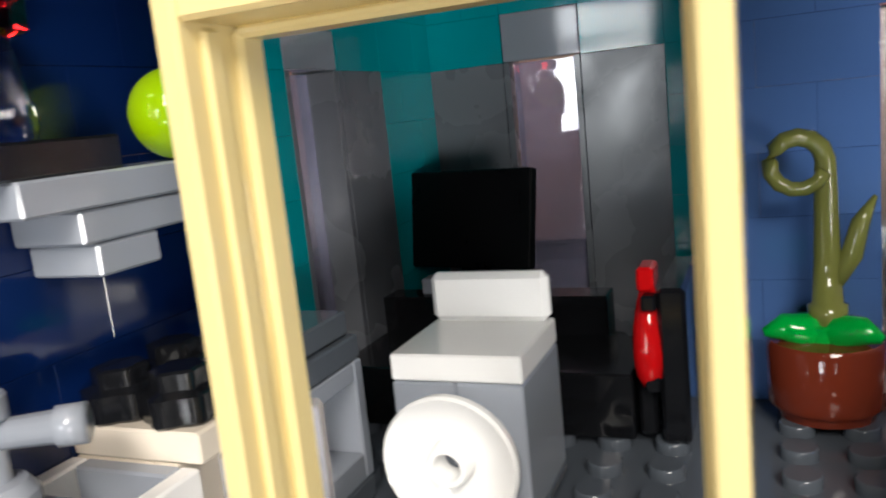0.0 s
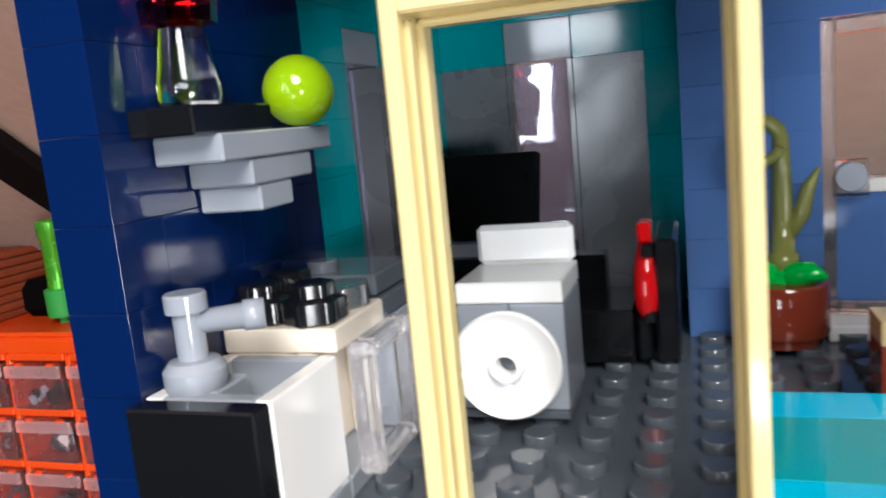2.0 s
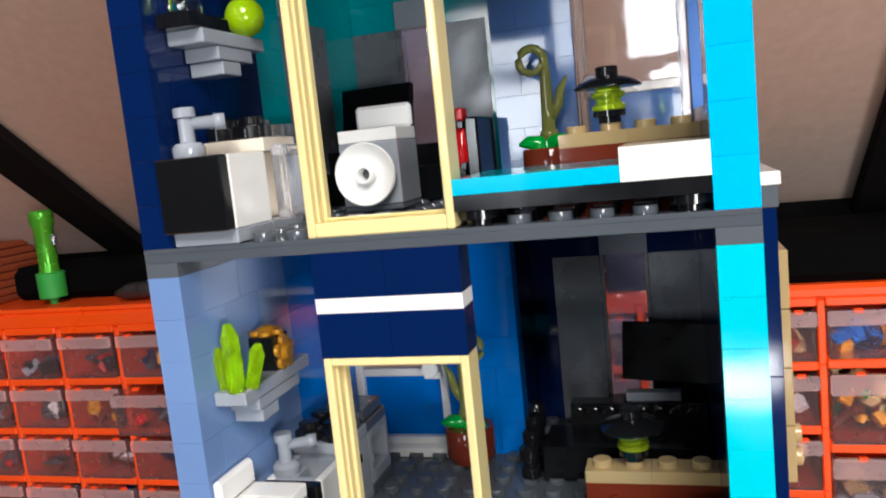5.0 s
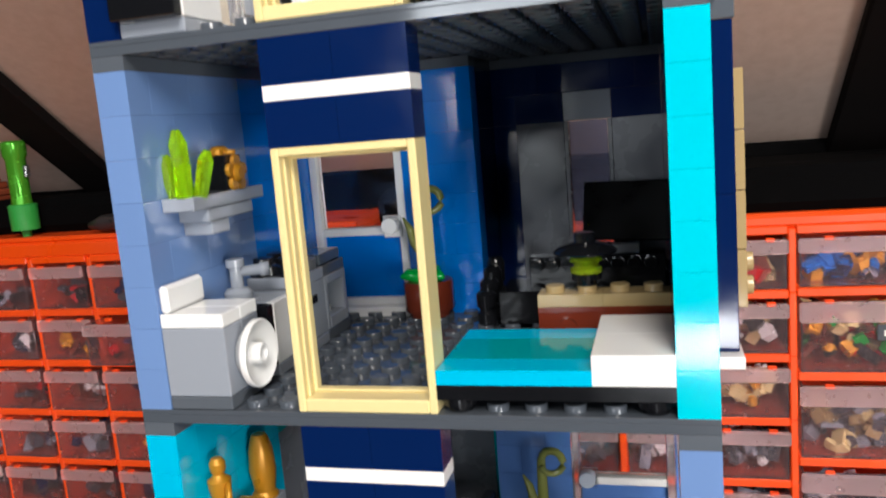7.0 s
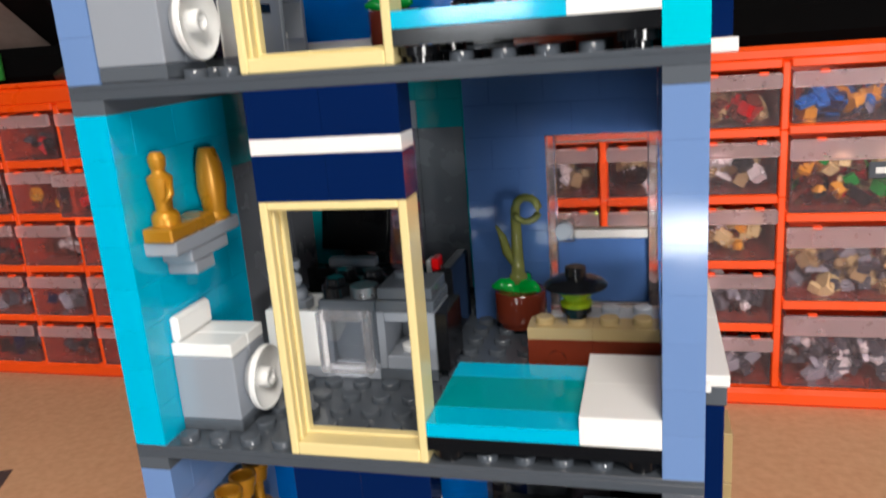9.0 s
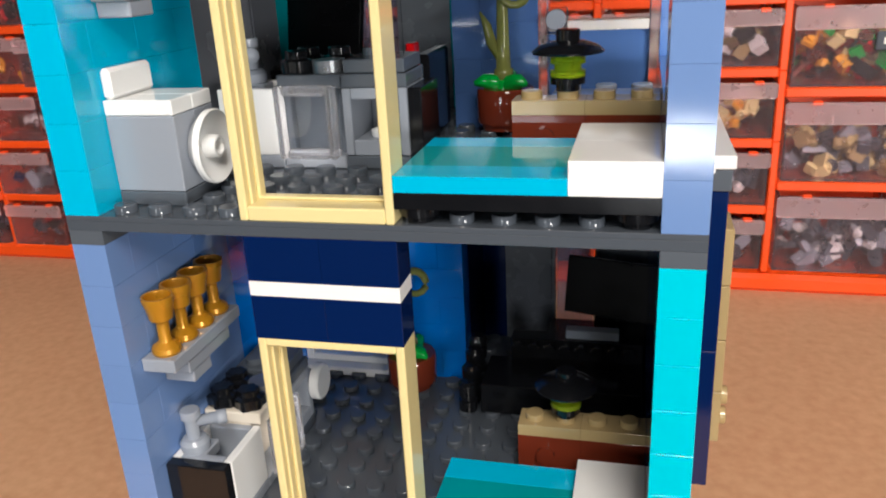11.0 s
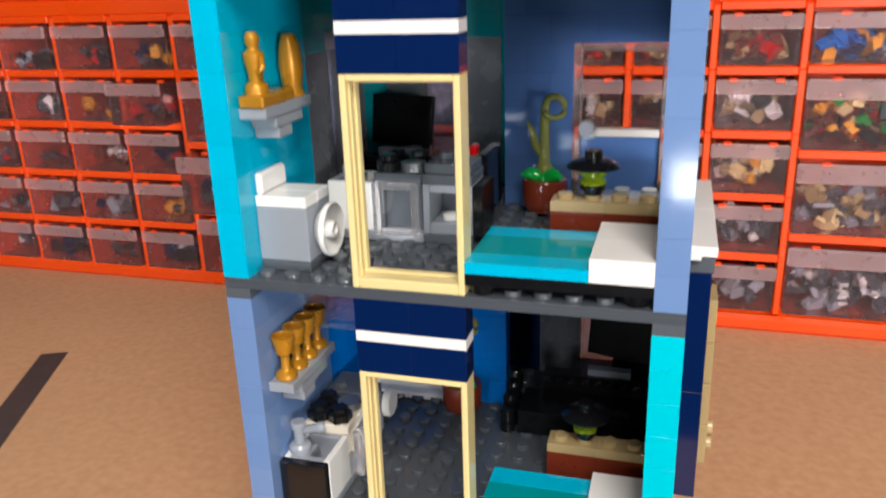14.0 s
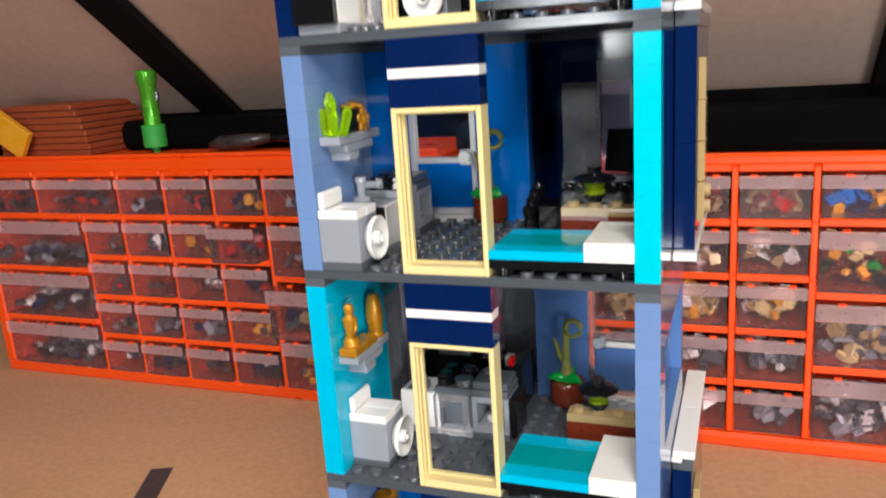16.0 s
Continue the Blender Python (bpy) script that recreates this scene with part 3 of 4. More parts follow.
        brick(bandr, i, 0, 22, 2, 1, 3, NAVY, z)
    brick(bandr, 5, 0, 21, 4, 1, 1, WHITE, z, name="plate")
    # bay outside the right wall
    if not a_type:
        bay = thing("bay_%d" % n, "navy projecting bay on the outside of the toy wall", "bay window", kind="structure")
        X = 16 * S
        boxes("panel", NAVY, bay, (X + 0.0002, 0.044, z, X + 0.0075, 0.124, z + 0.0383), bev=0.0002)
        boxes("panel", NAVY, bay, (X + 0.0002, 0.044, z + 0.03834, X + 0.0075, 0.124, z + 24.4 * P), bev=0.0002)
        boxes("cap", GREY, bay, (X + 0.0002, 0.0436, z + 24.4 * P + 0.0001, X + 0.0080, 0.1244, z + 26 * P), label="grey top plate of the bay")
        for q in range(2):
            boxes("cap_tile", WHITE, bay, (X + 0.0002, 0.0432 + 0.0408 * q, z + 26 * P + 0.0001, X + 0.0086, 0.0839 + 0.0408 * q, z + 27 * P), label="white smooth tile on top of the bay")
        boxes("cap_strip", WHITE, bay, (X + 0.0001, 0.040, z + 26 * P, X + 0.0040, 0.0431, z + 26.6 * P), label="white edge strip")
        if n == 3:
            boxes("foot", WHITE, bay, (X + 0.0002, 0.0400, z - P, X + 0.0084, 0.1248, z - 0.0001), label="white bottom plate of the bay")
        for q in range(4):
            boxes("shutter_tile", DTAN, bay, (X + 0.0076, 0.050, z + 0.0095 + 0.0145 * q, X + 0.0102, 0.064, z + 0.0095 + 0.0145 * q + 0.0143), label="dark tan shutter tile")
        for q in (0.014, 0.020):
            turned("stud", DTAN, bay, [(0.0024, 0), (0.0024, 0.0017), (0.0022, 0.0019)], (X + 0.0102, 0.056, z + q), axis="x")


for n in (1, 2, 3, 4):
    storey(n)

# ---- furniture ----


def bed(n):
    z = F[n]
    r = thing("bed", "toy bed with turquoise blanket and white pillow block", "bed", group="toy beds")
    brick(r, 9, 0, 1, 6, 4, 1, BLACK, z, name="bed_base")
    for i, j in ((9, 0), (14, 0), (9, 3), (14, 3)):
        turned("leg", BLACK, r, [(0.0026, 0), (0.0026, 0.0012), (0.0037, 0.0014), (0.0037, P - 0.0001)], ((i + 0.5) * S, (j + 0.5) * S, z))
    brick(r, 9, 0, 2, 4, 1, 1, TURQ, z, name="blanket_tile")
    brick(r, 9, 1, 2, 4, 2, 1, TEAL, z, name="blanket_tile")
    brick(r, 9, 3, 2, 4, 1, 1, TURQ, z, name="blanket_tile")
    brick(r, 13, 0, 2, 2, 2, 2, WHITE, z, name="pillow_block")
    brick(r, 13, 2, 2, 2, 2, 2, WHITE, z, name="pillow_block")


def dresser(n):
    z = F[n]
    r = thing("dresser", "reddish brown toy dresser with tan studded top", "dresser", group="toy dressers")
    brick(r, 11, 5, 0, 2, 1, 4, BROWN, z, name="body")
    brick(r, 13, 5, 0, 2, 1, 4, BROWN, z, name="body")
    brick(r, 11, 5, 4, 2, 1, 1, DTAN, z, name="top", studs=True)
    brick(r, 13, 5, 4, 2, 1, 1, DTAN, z, name="top", studs=True)
    if n in A_TYPE:
        brick(r, 12, 6, 0, 3, 1, 5, LGREY, z, name="back_ledge", studs=True)
    bm = bmesh.new()
    bm_turn(bm, [(0.0024, -0.0015), (0.0024, -0.0003), (0.0019, 0)], 11.9 * S, 5 * S, z + 0.0078, 18, "y")
    part("drawer_knob", bm, BROWN, r)
    l = thing("table_lamp", "toy lamp with black dish shade and lime glass body", "lamp", group="toy lamps")
    x, y, b = 12.5 * S, 5.5 * S, z + 5 * P
    turned("foot", BLACK, l, [(0.0026, 0.0017), (0.0026, 0.003), (0.0038, 0.0032), (0.0038, 0.0046)], (x, y, b))
    c = turned("glass_body", LIME, l, [(0.003, 0.0046), (0.0039, 0.0048), (0.0039, 0.0060), (0.003, 0.0062), (0.003, 0.0074), (0.0039, 0.0076), (0.0039, 0.0088), (0.003, 0.0090), (0.003, 0.0098)], (x, y, b), label="lime transparent ribbed body")
    turned("shade", BLACK, l, [(0.0078, 0.0098), (0.0079, 0.0102), (0.0066, 0.0113), (0.0042, 0.0122), (0.0026, 0.0125), (0.0026, 0.0146), (0.0023, 0.0148)], (x, y, b), seg=32)


def plant(n):
    z = F[n]
    cx = 10 * S if n in A_TYPE else 6 * S
    cy = 10 * S
    r = thing("potted_plant", "olive curled stem with green leaves in a brown round pot", "plant", group="toy plants")
    turned("pot", BROWN, r, [(0.0064, 0.0017), (0.0068, 0.0032), (0.0075, 0.0034), (0.0078, 0.0040), (0.0078, 0.0122), (0.0074, 0.0128)], (cx, cy, z), seg=28)
    bm = bmesh.new()
    for a in (200, 320, 80):
        u = Vector((math.cos(radians(a)), math.sin(radians(a)), 0))
        pts = [Vector((cx, cy, z + 0.0136)) + u * d + Vector((0, 0, h)) for d, h in ((0, 0), (0.003, 0.0003), (0.006, 0.0012), (0.0085, 0.0006))]
        bm_tube(bm, pts, [0.0024, 0.0027, 0.0019, 0.0006], 8)
    bm_turn(bm, [(0.0034, 0.0128), (0.0034, 0.0148), (0.003, 0.015)], cx, cy, z, 14)
    part("leaves", bm, GREEN, r, "bright green leaf collar")
    sgn = 1 if n == 4 else -1
    bm = bmesh.new()
    pts, rad = [], []
    for h, rr in ((0.0148, 0.0031), (0.0176, 0.0031), (0.0178, 0.0024), (0.024, 0.0021), (0.030, 0.0019), (0.034, 0.0018)):
        pts.append((cx + sgn * 0.0004, cy, z + h))
        rad.append(rr)
    for q in range(0, 13):
        a = radians(5 + q * 28)
        pts.append((cx + sgn * (-0.0031 + 0.0035 * math.cos(a)), cy - 0.0002 * q, z + 0.0375 + 0.0035 * math.sin(a)))
        rad.append(0.0016 - 0.00004 * q)
    bm_tube(bm, pts, [0.86 * v for v in rad], 10)
    part("stem", bm, OLIVE, r)
    bm = bmesh.new()
    bm_tube(bm, [(cx + sgn * 0.001, cy, z + 0.0205), (cx + sgn * 0.0035, cy, z + 0.0245), (cx + sgn * 0.0046, cy, z + 0.029), (cx + sgn * 0.0064, cy, z + 0.0325)], [0.0014, 0.0015, 0.0012, 0.0003], 8)
    part("shoot", bm, OLIVE, r)


def lounge(n):
    """The television and the black sofa of the deep half."""
    z = F[n]
    m = n in A_TYPE

    def X(x):
        return (16 * S - x) if m else x

    def bx(x0, y0, z0, x1, y1, z1):
        a, b = sorted((X(x0), X(x1)))
        return (a, y0, z + z0, b, y1, z + z1)
    tv = thing("television", "black flat toy television on a tilted stand", "television", group="toy televisions")
    bm = bmesh.new()
    e0, e1 = (-0.0205, 0.0140) if m else (-0.0140, 0.0205)
    bm_box(bm, e0, -0.0012, -0.0040, e1, 0.0012, 0.0145, bev=0.0003)
    s = part("screen", bm, SCREEN, tv)
    s.matrix_world = pose(X(13.5 * S), 0.1005, z + 0.0235, -12, 0, -12 if m else -15)
    boxes("stand", BLACK, tv, bx(13.0 * S, 0.1020, 0.0098, 13.8 * S, 0.110, 0.0235))
    boxes("stand_base", BLACK, tv, bx(11 * S, 0.1000, 0.0, 15 * S, 0.1175, 0.0097))
    so = thing("sofa", "black glossy toy sofa with a tall armrest", "sofa", group="toy sofas")
    boxes("seat", BLACK, so, bx(9.1 * S, 8.3 * S, 0.0017, 14.9 * S, 10.6 * S, 0.0112))
    boxes("backrest", BLACK, so, bx(9.9 * S, 10.62 * S, 0.0017, 14.9 * S, 11.4 * S, 0.0176))
    if m:
        boxes("armrest", BLACK, so, bx(8.15 * S, 8.2 * S, 0.0017, 8.62 * S, 10.9 * S, 0.0235), bev=0.0006)
        boxes("armrest", BLACK, so, bx(8.72 * S, 8.5 * S, 0.0017, 9.05 * S, 10.6 * S, 0.0165), bev=0.0006)
        bm = bmesh.new()
        arc = [Vector((X(8.80 * S), 8.30 * S + 0.0012 * (1 - math.cos(q / 10 * 2.6)), z + 0.0098 + 0.0140 * q / 10)) for q in range(11)]
        bm_tube(bm, arc, [0.0010, 0.0017, 0.0020, 0.0021, 0.0021, 0.0021, 0.0020, 0.0018, 0.0015, 0.0012, 0.0009], 12)
        bm_box(bm, *bx(8.66 * S, 8.3 * S, 0.0228, 8.94 * S, 9.0 * S, 0.0262), bev=0.0004)
        part("trim", bm, RED, so, "glossy red curved trim")
        for zz in (0.0092, 0.0205):
            boxes("trim_clip", BLACK, so, bx(8.62 * S, 8.12 * S, zz, 8.86 * S, 8.40 * S, zz + 0.0022), bev=0.0003)
        if n == 2:
            boxes("printed_tile", WHITE, so, bx(9.06 * S, 9.6 * S, 0.0178, 9.5 * S, 10.3 * S, 0.0225), label="small white tile beside the red trim")
    else:
        for q, (yy, hh) in enumerate(((8.45, 0.0115), (9.15, 0.0140), (9.85, 0.0165), (10.5, 0.0185))):
            turned("arm_post", BLACK, so, [(0.0022, 0.0017), (0.0028, 0.0020), (0.0028, hh * 0.45), (0.0021, hh * 0.47), (0.0021, hh * 0.58), (0.0028, hh * 0.60), (0.0029, hh * 0.92), (0.0020, hh)], (X(8.6 * S), yy * S, z), seg=14)
        for q in range(8):
            turned("back_stud", BLACK, so, [(0.0017, -0.0022), (0.0021, -0.0020), (0.0021, -0.0001)], (X((10.2 + 0.6 * q) * S), 10.62 * S, z + 0.0150), axis="y", seg=14)
        for x0 in (10.4, 12.6):
            boxes("seat_trim", RED, so, bx(x0 * S, 11.42 * S, 0.0080, (x0 + 0.9) * S, 11.75 * S, 0.0150), bev=0.0005, label="red curved trim behind the backrest")
    boxes("clip", LGREY, so, bx(12.0 * S, 10.8 * S, 0.0177, 14.0 * S, 11.3 * S, 0.0205), label="light grey tile on the backrest")


def washer(n, face):
    """A washing machine with its round door towards -y or +x."""
    z = F[n]
    r = thing("washing_machine", "light grey toy washing machine with white round door", "washing machine", group="toy washing machines")
    boxes("base", GREY, r, (0.0001, 0.0001, 0.0017 if face == "front" else 0.0001, 0.0159, 0.0159, P - 0.0001))
    boxes("body", LGREY, r, (0.0001, 0.0001, P, 0.00798, 0.0159, 6 * P - 0.0001))
    boxes("body", LGREY, r, (0.00802, 0.0001, P, 0.0159, 0.0159, 6 * P - 0.0001))
    if face == "front":
        boxes("lid", WHITE, r, (0.0001, 0.0001, 6 * P, 0.0159, 0.0159, 7 * P))
    else:
        boxes("lid", WHITE, r, (0.0001, 0.0001, 6 * P, 0.00798, 0.0159, 7 * P))
        boxes("lid", WHITE, r, (0.00802, 0.0001, 6 * P, 0.0159, 0.0159, 7 * P))
    boxes("splashback", WHITE, r, (0.0002, 0.0134, 7 * P, 0.0158, 0.0158, 9 * P), bev=0.0008)
    turned("round_door", WHITE, r, [(0.0026, -0.0003), (0.0058, -0.0010), (0.0079, -0.0032), (0.0080, -0.0042), (0.0077, -0.0046), (0.0060, -0.0033), (0.0032, -0.0023), (0.0026, -0.0023), (0.0024, -0.0048), (0.0022, -0.0051), (0.0017, -0.0051), (0.0015, -0.0048), (0.0015, -0.0010)], (0.008, 0.0002, 3.5 * P), axis="y", seg=36)
    turned("hub", GREY, r, [(0.00149, -0.0016), (0.00149, -0.0011)], (0.008, 0.0002, 3.5 * P), axis="y", label="grey hollow behind the door tube")
    return r


def faucet(name, parent, x, y, b, ang):
    bm = bmesh.new()
    bm_turn(bm, [(0.0034, 0), (0.0036, 0.0008), (0.0036, 0.0022), (0.0028, 0.0032), (0.0017, 0.0034), (0.0017, 0.0086), (0.0024, 0.0088), (0.0024, 0.0107), (0.0022, 0.0109)], x, y, b, 18)
    u = Vector((math.cos(radians(ang)), math.sin(radians(ang)), 0))
    o = Vector((x, y, b + 0.0074))
    bm_tube(bm, [o, o + u * 0.006, o + u * 0.0061, o + u * 0.0084], [0.0013, 0.0015, 0.0018, 0.0018], 14)
    part("faucet", bm, LGREY, parent, "light grey plastic faucet")


def kitchen(n, m, order):
    """A kitchen block six studs long and two deep along its own x, its front towards -y, black end panel at the far end."""
    r = thing("kitchen_unit", "toy kitchen unit with sink, burners and clear oven door", "kitchen unit", group="toy kitchen units")
    W = S * 2
    cells = {}
    for q, kind in enumerate(order):
        x = q * W
        g = 0.0001
        boxes("plinth", LGREY if kind != "oven" else GREY, r, (x + g, g, 0.0001, x + W - g, W - g, P))
        if kind == "sink":
            for d in ((x + g, g, P + g, x + W - g, 0.0022, 6 * P), (x + g, W - 0.0022, P + g, x + W - g, W - g, 6 * P)):
                boxes("basin_side", WHITE, r, d, label="white sink side")
            boxes("basin_floor", LGREY, r, (x + 0.0022, 0.0023, P + g, x + W - 0.0022, W - 0.0023, 3 * P))
            boxes("rim", LGREY, r, (x + g, 0.0023, 3 * P + g, x + 0.0022, W - 0.0023, 6 * P), (x + W - 0.0022, 0.0023, 3 * P + g, x + W - g, W - 0.0023, 6 * P))
            boxes("tap_plate", LGREY, r, (x + 0.0023, W - 0.008, 5 * P, x + W * 0.55, W - 0.0024, 6 * P))
            faucet("tap", r, x + 0.0042, W - 0.0042, 6 * P, 300)
        if kind == "stove":
            if n == 3:
                boxes("cupboard_body", LGREY, r, (x + g, g, P + g, x + W - g, W - g, 6 * P - g))
                boxes("slot", BLACK, r, (x + 0.0050, -0.0004, 4.2 * P, x + 0.0095, 0.0030, 4.9 * P), bev=0.0001, label="black handle slot")
                boxes("worktop", LGREY, r, (x + g, g, 6 * P, x + W - g, W - g, 7 * P), label="light grey worktop")
            else:
                boxes("oven_body", CREAM if n != 2 else GREY, r, (x + g, 0.0060, P + g, x + W - g, W - g, 6 * P - g), (x + g, 0.0032, P + g, x + 0.002, 0.0059, 6 * P - g), (x + W - 0.002, 0.0032, P + g, x + W - g, 0.0059, 6 * P - g))
                boxes("worktop", CREAM if n != 2 else GREY, r, (x + g, g, 6 * P, x + W - g, W - g, 7 * P), label="cream worktop" if n != 2 else "grey worktop")
                for d in ((x + 0.0006, -0.0042, P, x + 0.0026, -0.001, 6 * P + 0.0012), (x + W - 0.0026, -0.0042, P, x + W - 0.0006, -0.001, 6 * P + 0.0012),
                          (x + 0.0027, -0.0042, 6 * P - 0.0012, x + W - 0.0027, -0.001, 6 * P + 0.0012), (x + 0.0027, -0.0042, P, x + W - 0.0027, -0.001, P + 0.0022)):
                    boxes("oven_door_rail", EDGE, r, d, bev=0.0005, label="clear plastic oven door rail").visible_shadow = False
                boxes("oven_door_pane", CLEAR, r, (x + 0.0027, -0.0024, P + 0.0023, x + W - 0.0027, -0.0014, 6 * P - 0.0013), bev=0.0001, label="clear plastic oven door pane").visible_shadow = False
            for i, j in ((0.25, 0.28), (0.25, 0.75), (0.75, 0.75)):
                bm = bmesh.new()
                cx, cy = x + i * W, j * W
                bm_turn(bm, [(0.0036, 7 * P), (0.0039, 7 * P + 0.0003), (0.0039, 7 * P + 0.0029), (0.0030, 7 * P + 0.0032), (0.0027, 7 * P + 0.0034), (0.0027, 7 * P + 0.0050), (0.0022, 7 * P + 0.0052)], cx, cy, 0, 24)
                for v in bm.verts:
                    dx, dy = v.co.x - cx, v.co.y - cy
                    k = 1 + 0.10 * math.cos(6 * math.atan2(dy, dx))
                    v.co.x, v.co.y = cx + dx * k, cy + dy * k
                part("burner", bm, BLACK, r, "black round burner")
            turned("pan", SILVER, r, [(0.0036, 7 * P), (0.0039, 7 * P + 0.0003), (0.0039, 7 * P + 0.0030), (0.0030, 7 * P + 0.0031)], (x + 0.75 * W, 0.28 * W, 0), label="silver round pan")
        if kind == "oven":
            for nm, d in (("side_panel", (x + g, g, P + g, x + 0.0022, W - g, 6 * P)), ("side_panel", (x + W - 0.0022, g, P + g, x + W - g, W - g, 6 * P)), ("shelf", (x + 0.0023, g, P + g, x + W - 0.0023, W - g, 2.2 * P)),
                          ("top_rail", (x + 0.0023, g, 5.2 * P, x + W - 0.0023, W - g, 6 * P)), ("back_panel", (x + 0.0023, W - 0.0016, 2.21 * P, x + W - 0.0023, W - g, 5.19 * P))):
                boxes(nm, LGREY, r, d)
            turned("dish", WHITE, r, [(0.0028, 2.2 * P), (0.003, 2.2 * P + 0.0003), (0.003, 2.2 * P + 0.0016), (0.0018, 2.2 * P + 0.002)], (x + W * 0.5, W * 0.35, 0))
            boxes("worktop", GREY, r, (x + g, 0.0002, 6 * P + g, x + W - g, W - g, 7 * P), (x + 0.0006, 0.0012, 7 * P + g, x + W - 0.0006, W - 0.0006, 8 * P), label="dark grey hob plate")
            bm = bmesh.new()
            bm_stud(bm, x + W * 0.3, W * 0.7, 8 * P)
            part("knob", bm, GREY, r)
    r.matrix_world = m
    return r, W * len(order)


def end_panel(r, x, side):
    g = 0.0001
    d = (x - 0.0033, 0.0002, P + g, x - g, 0.0158, 6 * P) if side < 0 else (x + g, 0.0002, P + g, x + 0.0033, 0.0158, 6 * P)
    boxes("end_panel", BLACK, r, d, label="glossy black end tile")


for n in (1, 2, 3, 4):
    bed(n)
    dresser(n)
    plant(n)
    lounge(n)

# kitchens: the unit's own front turned towards +x along the left wall, or towards the doorway
k4, L = kitchen(4, pose(3 * S, 0.0002, F[4], 0, 0, 90), ("sink", "stove", "oven"))
end_panel(k4, 0, -1)
k1, L = kitchen(1, pose(3 * S, 1 * S, F[1], 0, 0, 90), ("sink", "stove", "oven"))
end_panel(k1, 0, -1)
k3, L = kitchen(3, pose(3 * S, 3 * S, F[3], 0, 0, 90), ("sink", "stove", "oven"))
end_panel(k3, 0, -1)
k2, L = kitchen(2, pose(2 * S, 5 * S, F[2]), ("sink", "stove", "oven"))
end_panel(k2, L, 1)

w4 = washer(4, "front")
w4.matrix_world = pose(4 * S, 5 * S, F[4])
w3 = washer(3, "side")
w3.matrix_world = pose(3 * S, 0.0, F[3], 0, 0, 90)
w2 = washer(2, "side")
w2.matrix_world = pose(3 * S, 1 * S, F[2], 0, 0, 90)


def shelf(n, y0, y1, drop=0.0, deep=2.05):
    z = F[n] + 14 * P - drop
    r = thing("wall_shelf", "light grey toy shelf stepped against the side wall", "shelf", group="toy wall shelves")
    x0, x1 = S + 0.0001, deep * S
    boxes("board", LGREY, r, (x0, y0, z, x1, y1, z + P))
    boxes("bracket", LGREY, r, (x0, y0 + 0.006, z - P, x1 - 0.0003, y1 - 0.006, z - 0.0001))
    boxes("bracket", LGREY, r, (x0, y0 + 0.0075, z - 2 * P, x1 - 0.0005, y0 + 0.0155, z - P - 0.0001))
    return z + P


zt = shelf(4, 0.0080, 0.0352, 0.0009, 2.16)
st = thing("display_stand", "black plinth with clear goblet and red jewel cap", "ornament")
boxes("plinth", BLACK, st, (S + 0.0004, 0.0040, zt, 2.1 * S, 0.0205, zt + P))
c = turned("clear_cup", CLEAR, st, [(0.0034, 0), (0.0038, 0.0012), (0.0036, 0.0030), (0.0030, 0.0065), (0.0026, 0.0088)], (1.45 * S, 0.0115, zt + P), seg=12)
turned("jewel", REDCLEAR, st, [(0.0028, 0), (0.0042, 0.0004), (0.0044, 0.0030), (0.0034, 0.0036)], (1.45 * S, 0.0115, zt + P + 0.0089), seg=10, label="red transparent faceted cap")
bm = bmesh.new()
bmesh.ops.create_uvsphere(bm, u_segments=32, v_segments=20, radius=0.0048)
for f in bm.faces:
    f.smooth = True
ball = part("ball", bm, LIMEBALL)
ball.location = (2.0 * S, 0.0297, zt + 0.0048)
tagged(ball, "glossy lime green ball on a grey shelf", "ball")

zt = shelf(3, 0.0065, 0.0400)
cr = thing("crystal", "lime transparent crystal cluster on a grey shelf", "crystal")
for dx, dy, h, r0, lean in ((-0.0006, 0.0004, 0.0155, 0.0023, -3), (-0.0032, 0.0000, 0.0100, 0.0021, -10), (0.0026, 0.0010, 0.0108, 0.0020, 17), (0.0006, -0.0026, 0.0092, 0.0022, 4), (-0.0016, 0.0030, 0.0120, 0.0019, -6)):
    bm = bmesh.new()
    bm_turn(bm, [(r0 * 0.9, 0), (r0, h * 0.55), (r0 * 1.05, h * 0.78), (r0 * 0.45, h)], 0, 0, 0, 6)
    for f in bm.faces:
        f.smooth = False
    o = part("spike", bm, CRYSTAL, cr)
    o.matrix_world = pose(1.6 * S + dx, 0.0105 + dy, zt, 0, lean, 0)
bxo = thing("black_box", "black cube with gold flower ornaments on a grey shelf", "box")
boxes("body", BLACK, bxo, (S + 0.0006, 0.0235, zt, 1.95 * S, 0.0315, zt + 0.0086))
bm = bmesh.new()
for a in range(0, 360, 72):
    bm_turn(bm, [(0.0015, 0), (0.0017, 0.0004), (0.0015, 0.0012)], 1.5 * S + 0.0028 * math.cos(radians(a)), 0.0275 + 0.0028 * math.sin(radians(a)), zt + 0.0087, 10)
bm_turn(bm, [(0.0025, 0), (0.0025, 0.0014), (0.0016, 0.0022)], 1.5 * S, 0.0275, zt + 0.0087, 12)
part("flower", bm, GOLD, bxo, "gold flower on the top")
bm = bmesh.new()
for a in range(18, 378, 72):
    bm_turn(bm, [(0.0016, 0), (0.0018, 0.0004), (0.0016, 0.0012)], 1.95 * S, 0.0275 + 0.0030 * math.cos(radians(a)), zt + 0.0040 + 0.0030 * math.sin(radians(a)), 10, "x")
bm_turn(bm, [(0.0025, 0), (0.0025, 0.0014), (0.0016, 0.0022)], 1.95 * S, 0.0275, zt + 0.0040, 12, "x")
part("flower", bm, GOLD, bxo, "gold flower on the side")

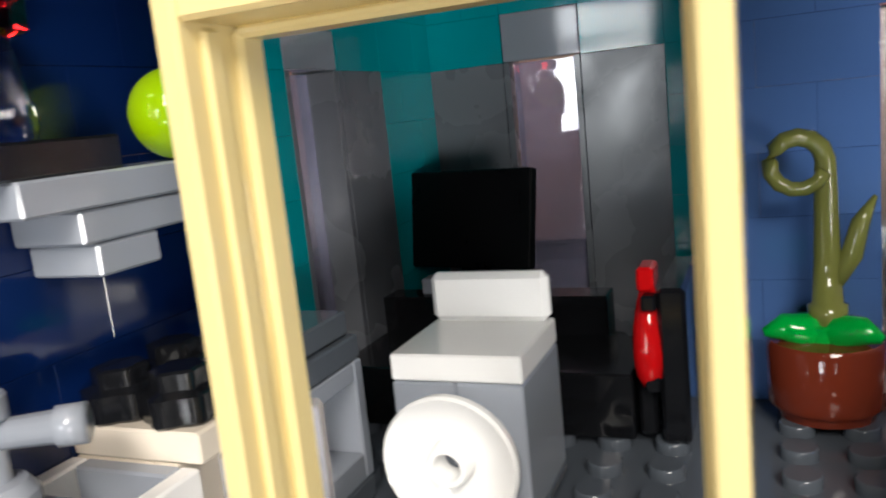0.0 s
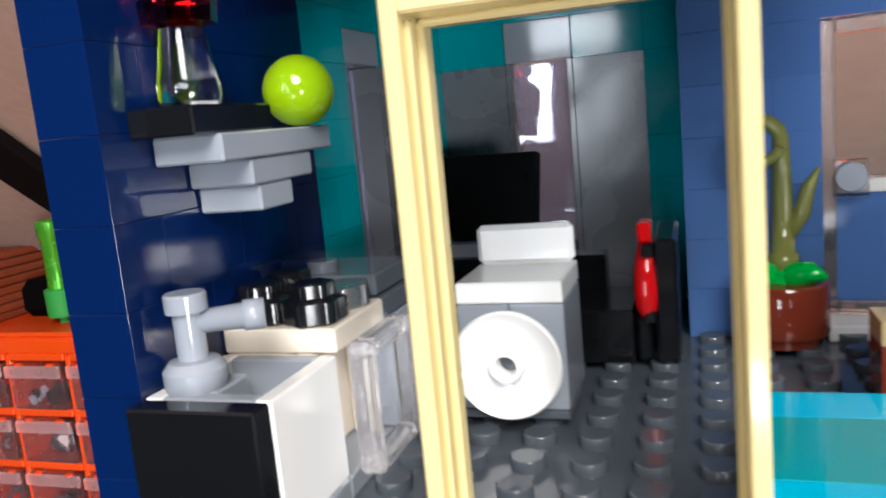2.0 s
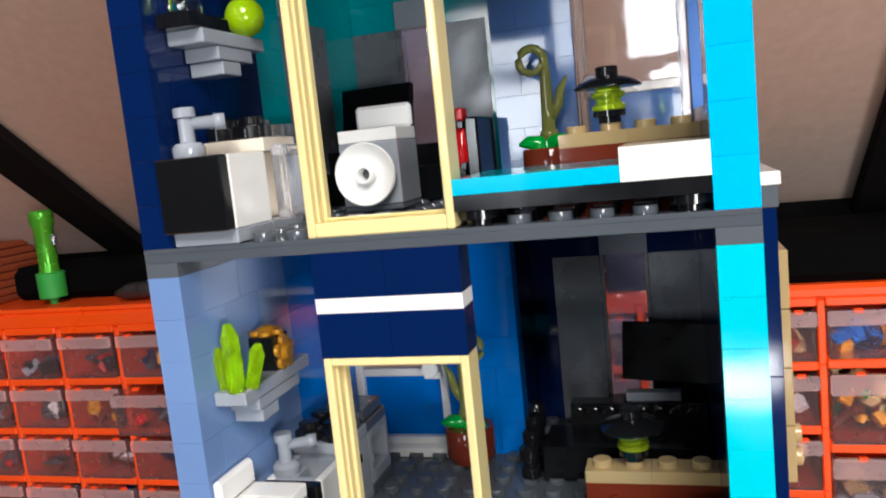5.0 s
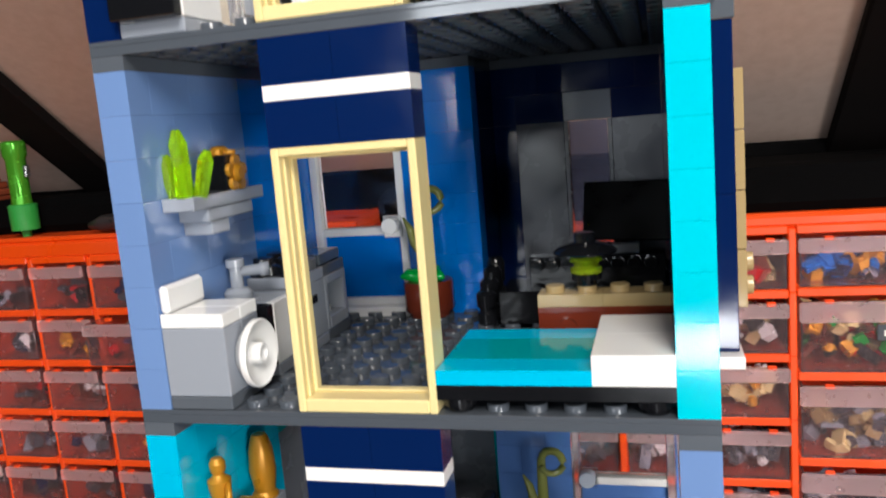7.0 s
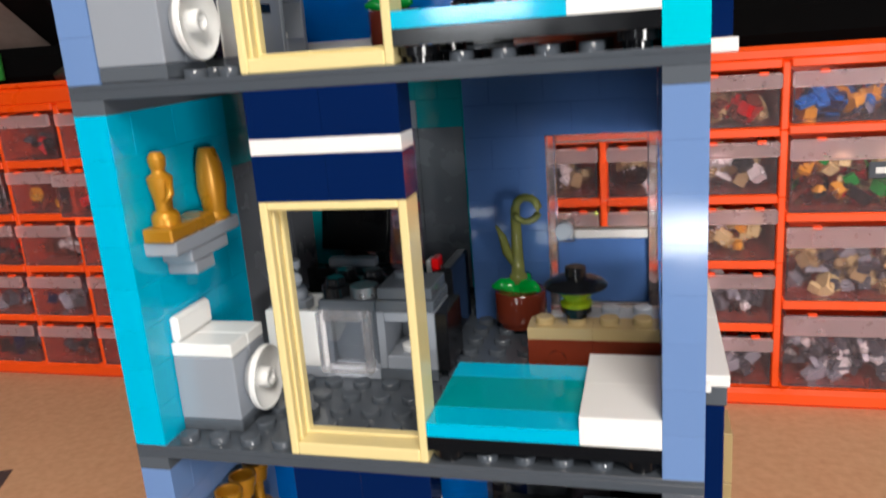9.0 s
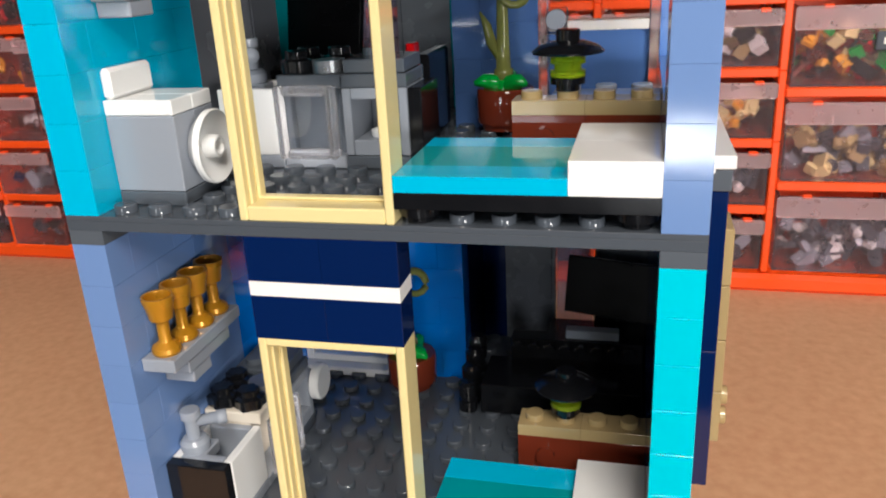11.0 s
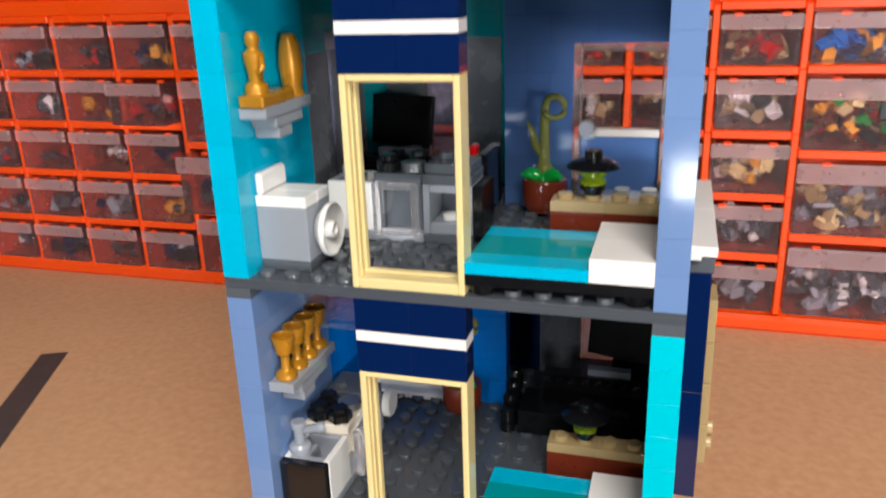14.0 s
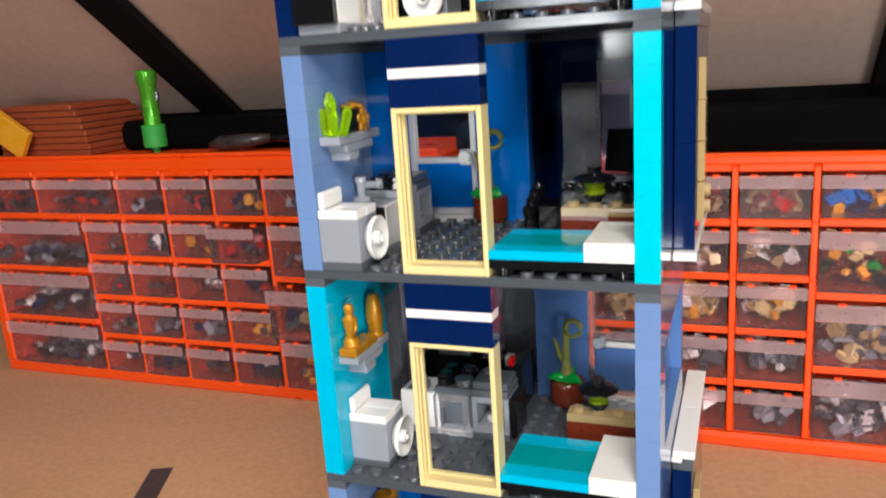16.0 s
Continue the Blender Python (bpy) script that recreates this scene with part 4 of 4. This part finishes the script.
zt = shelf(2, 0.0045, 0.0330)
bm = bmesh.new()
bm_box(bm, S + 0.001, 0.0035, zt, 2.05 * S, 0.0225, zt + P, bev=0.0004)
bm_turn(bm, [(0.0032, P), (0.0032, 0.0052), (0.0026, 0.0062), (0.0019, 0.0066), (0.0021, 0.0092), (0.0027, 0.0118), (0.0029, 0.0140), (0.0016, 0.0150), (0.0014, 0.0156), (0.0019, 0.0166), (0.0020, 0.0184), (0.0012, 0.0196)], 1.5 * S, 0.0090, zt, 16)
bm_tube(bm, [(1.5 * S + 0.0025, 0.0085, zt + 0.0135), (1.5 * S + 0.0034, 0.0070, zt + 0.0105), (1.5 * S + 0.0026, 0.0060, zt + 0.0085)], [0.0009, 0.0009, 0.0008], 8)
tagged(part("statuette", bm, GOLD), "gold award statuette on a gold plinth", "statuette")
bm = bmesh.new()
bm_turn(bm, [(0.0034, 0), (0.0036, 0.0008), (0.0028, 0.0020), (0.0036, 0.0080), (0.0032, 0.0135), (0.0022, 0.0172), (0.0018, 0.0178)], 1.6 * S, 0.0285, zt, 18)
tagged(part("vase", bm, GOLD), "tall dark gold vase on a grey shelf", "vase")

zt = shelf(1, 0.0038, 0.0350)
for q in range(4):
    bm = bmesh.new()
    bm_turn(bm, [(0.0030, 0), (0.0034, 0.0007), (0.0032, 0.0018), (0.0016, 0.0030), (0.0014, 0.0036), (0.0014, 0.0078), (0.0026, 0.0086), (0.0030, 0.0110), (0.0036, 0.0132), (0.0036, 0.0142), (0.0031, 0.0142), (0.0026, 0.0112), (0.0012, 0.0098)], 1.55 * S, 0.0080 + 0.0074 * q, zt, 20)
    tagged(part("goblet", bm, GOLD), "gold plastic goblet standing in a row", "goblet", group="gold goblets")

# a white round tile hanging off the flat's kitchen end
tl = turned("round_tile", WHITE, None, [(0.0030, -0.0003), (0.0055, -0.0006), (0.0055, -0.0026), (0.0049, -0.0032), (0.0016, -0.0032)], (0, 0, 0), axis="y", seg=28)
tl.matrix_world = pose(3.02 * S, 7.2 * S, F[1] + 4.2 * P, 0, 0, 90)
tagged(tl, "white round machine door beside the kitchen unit", "machine door")
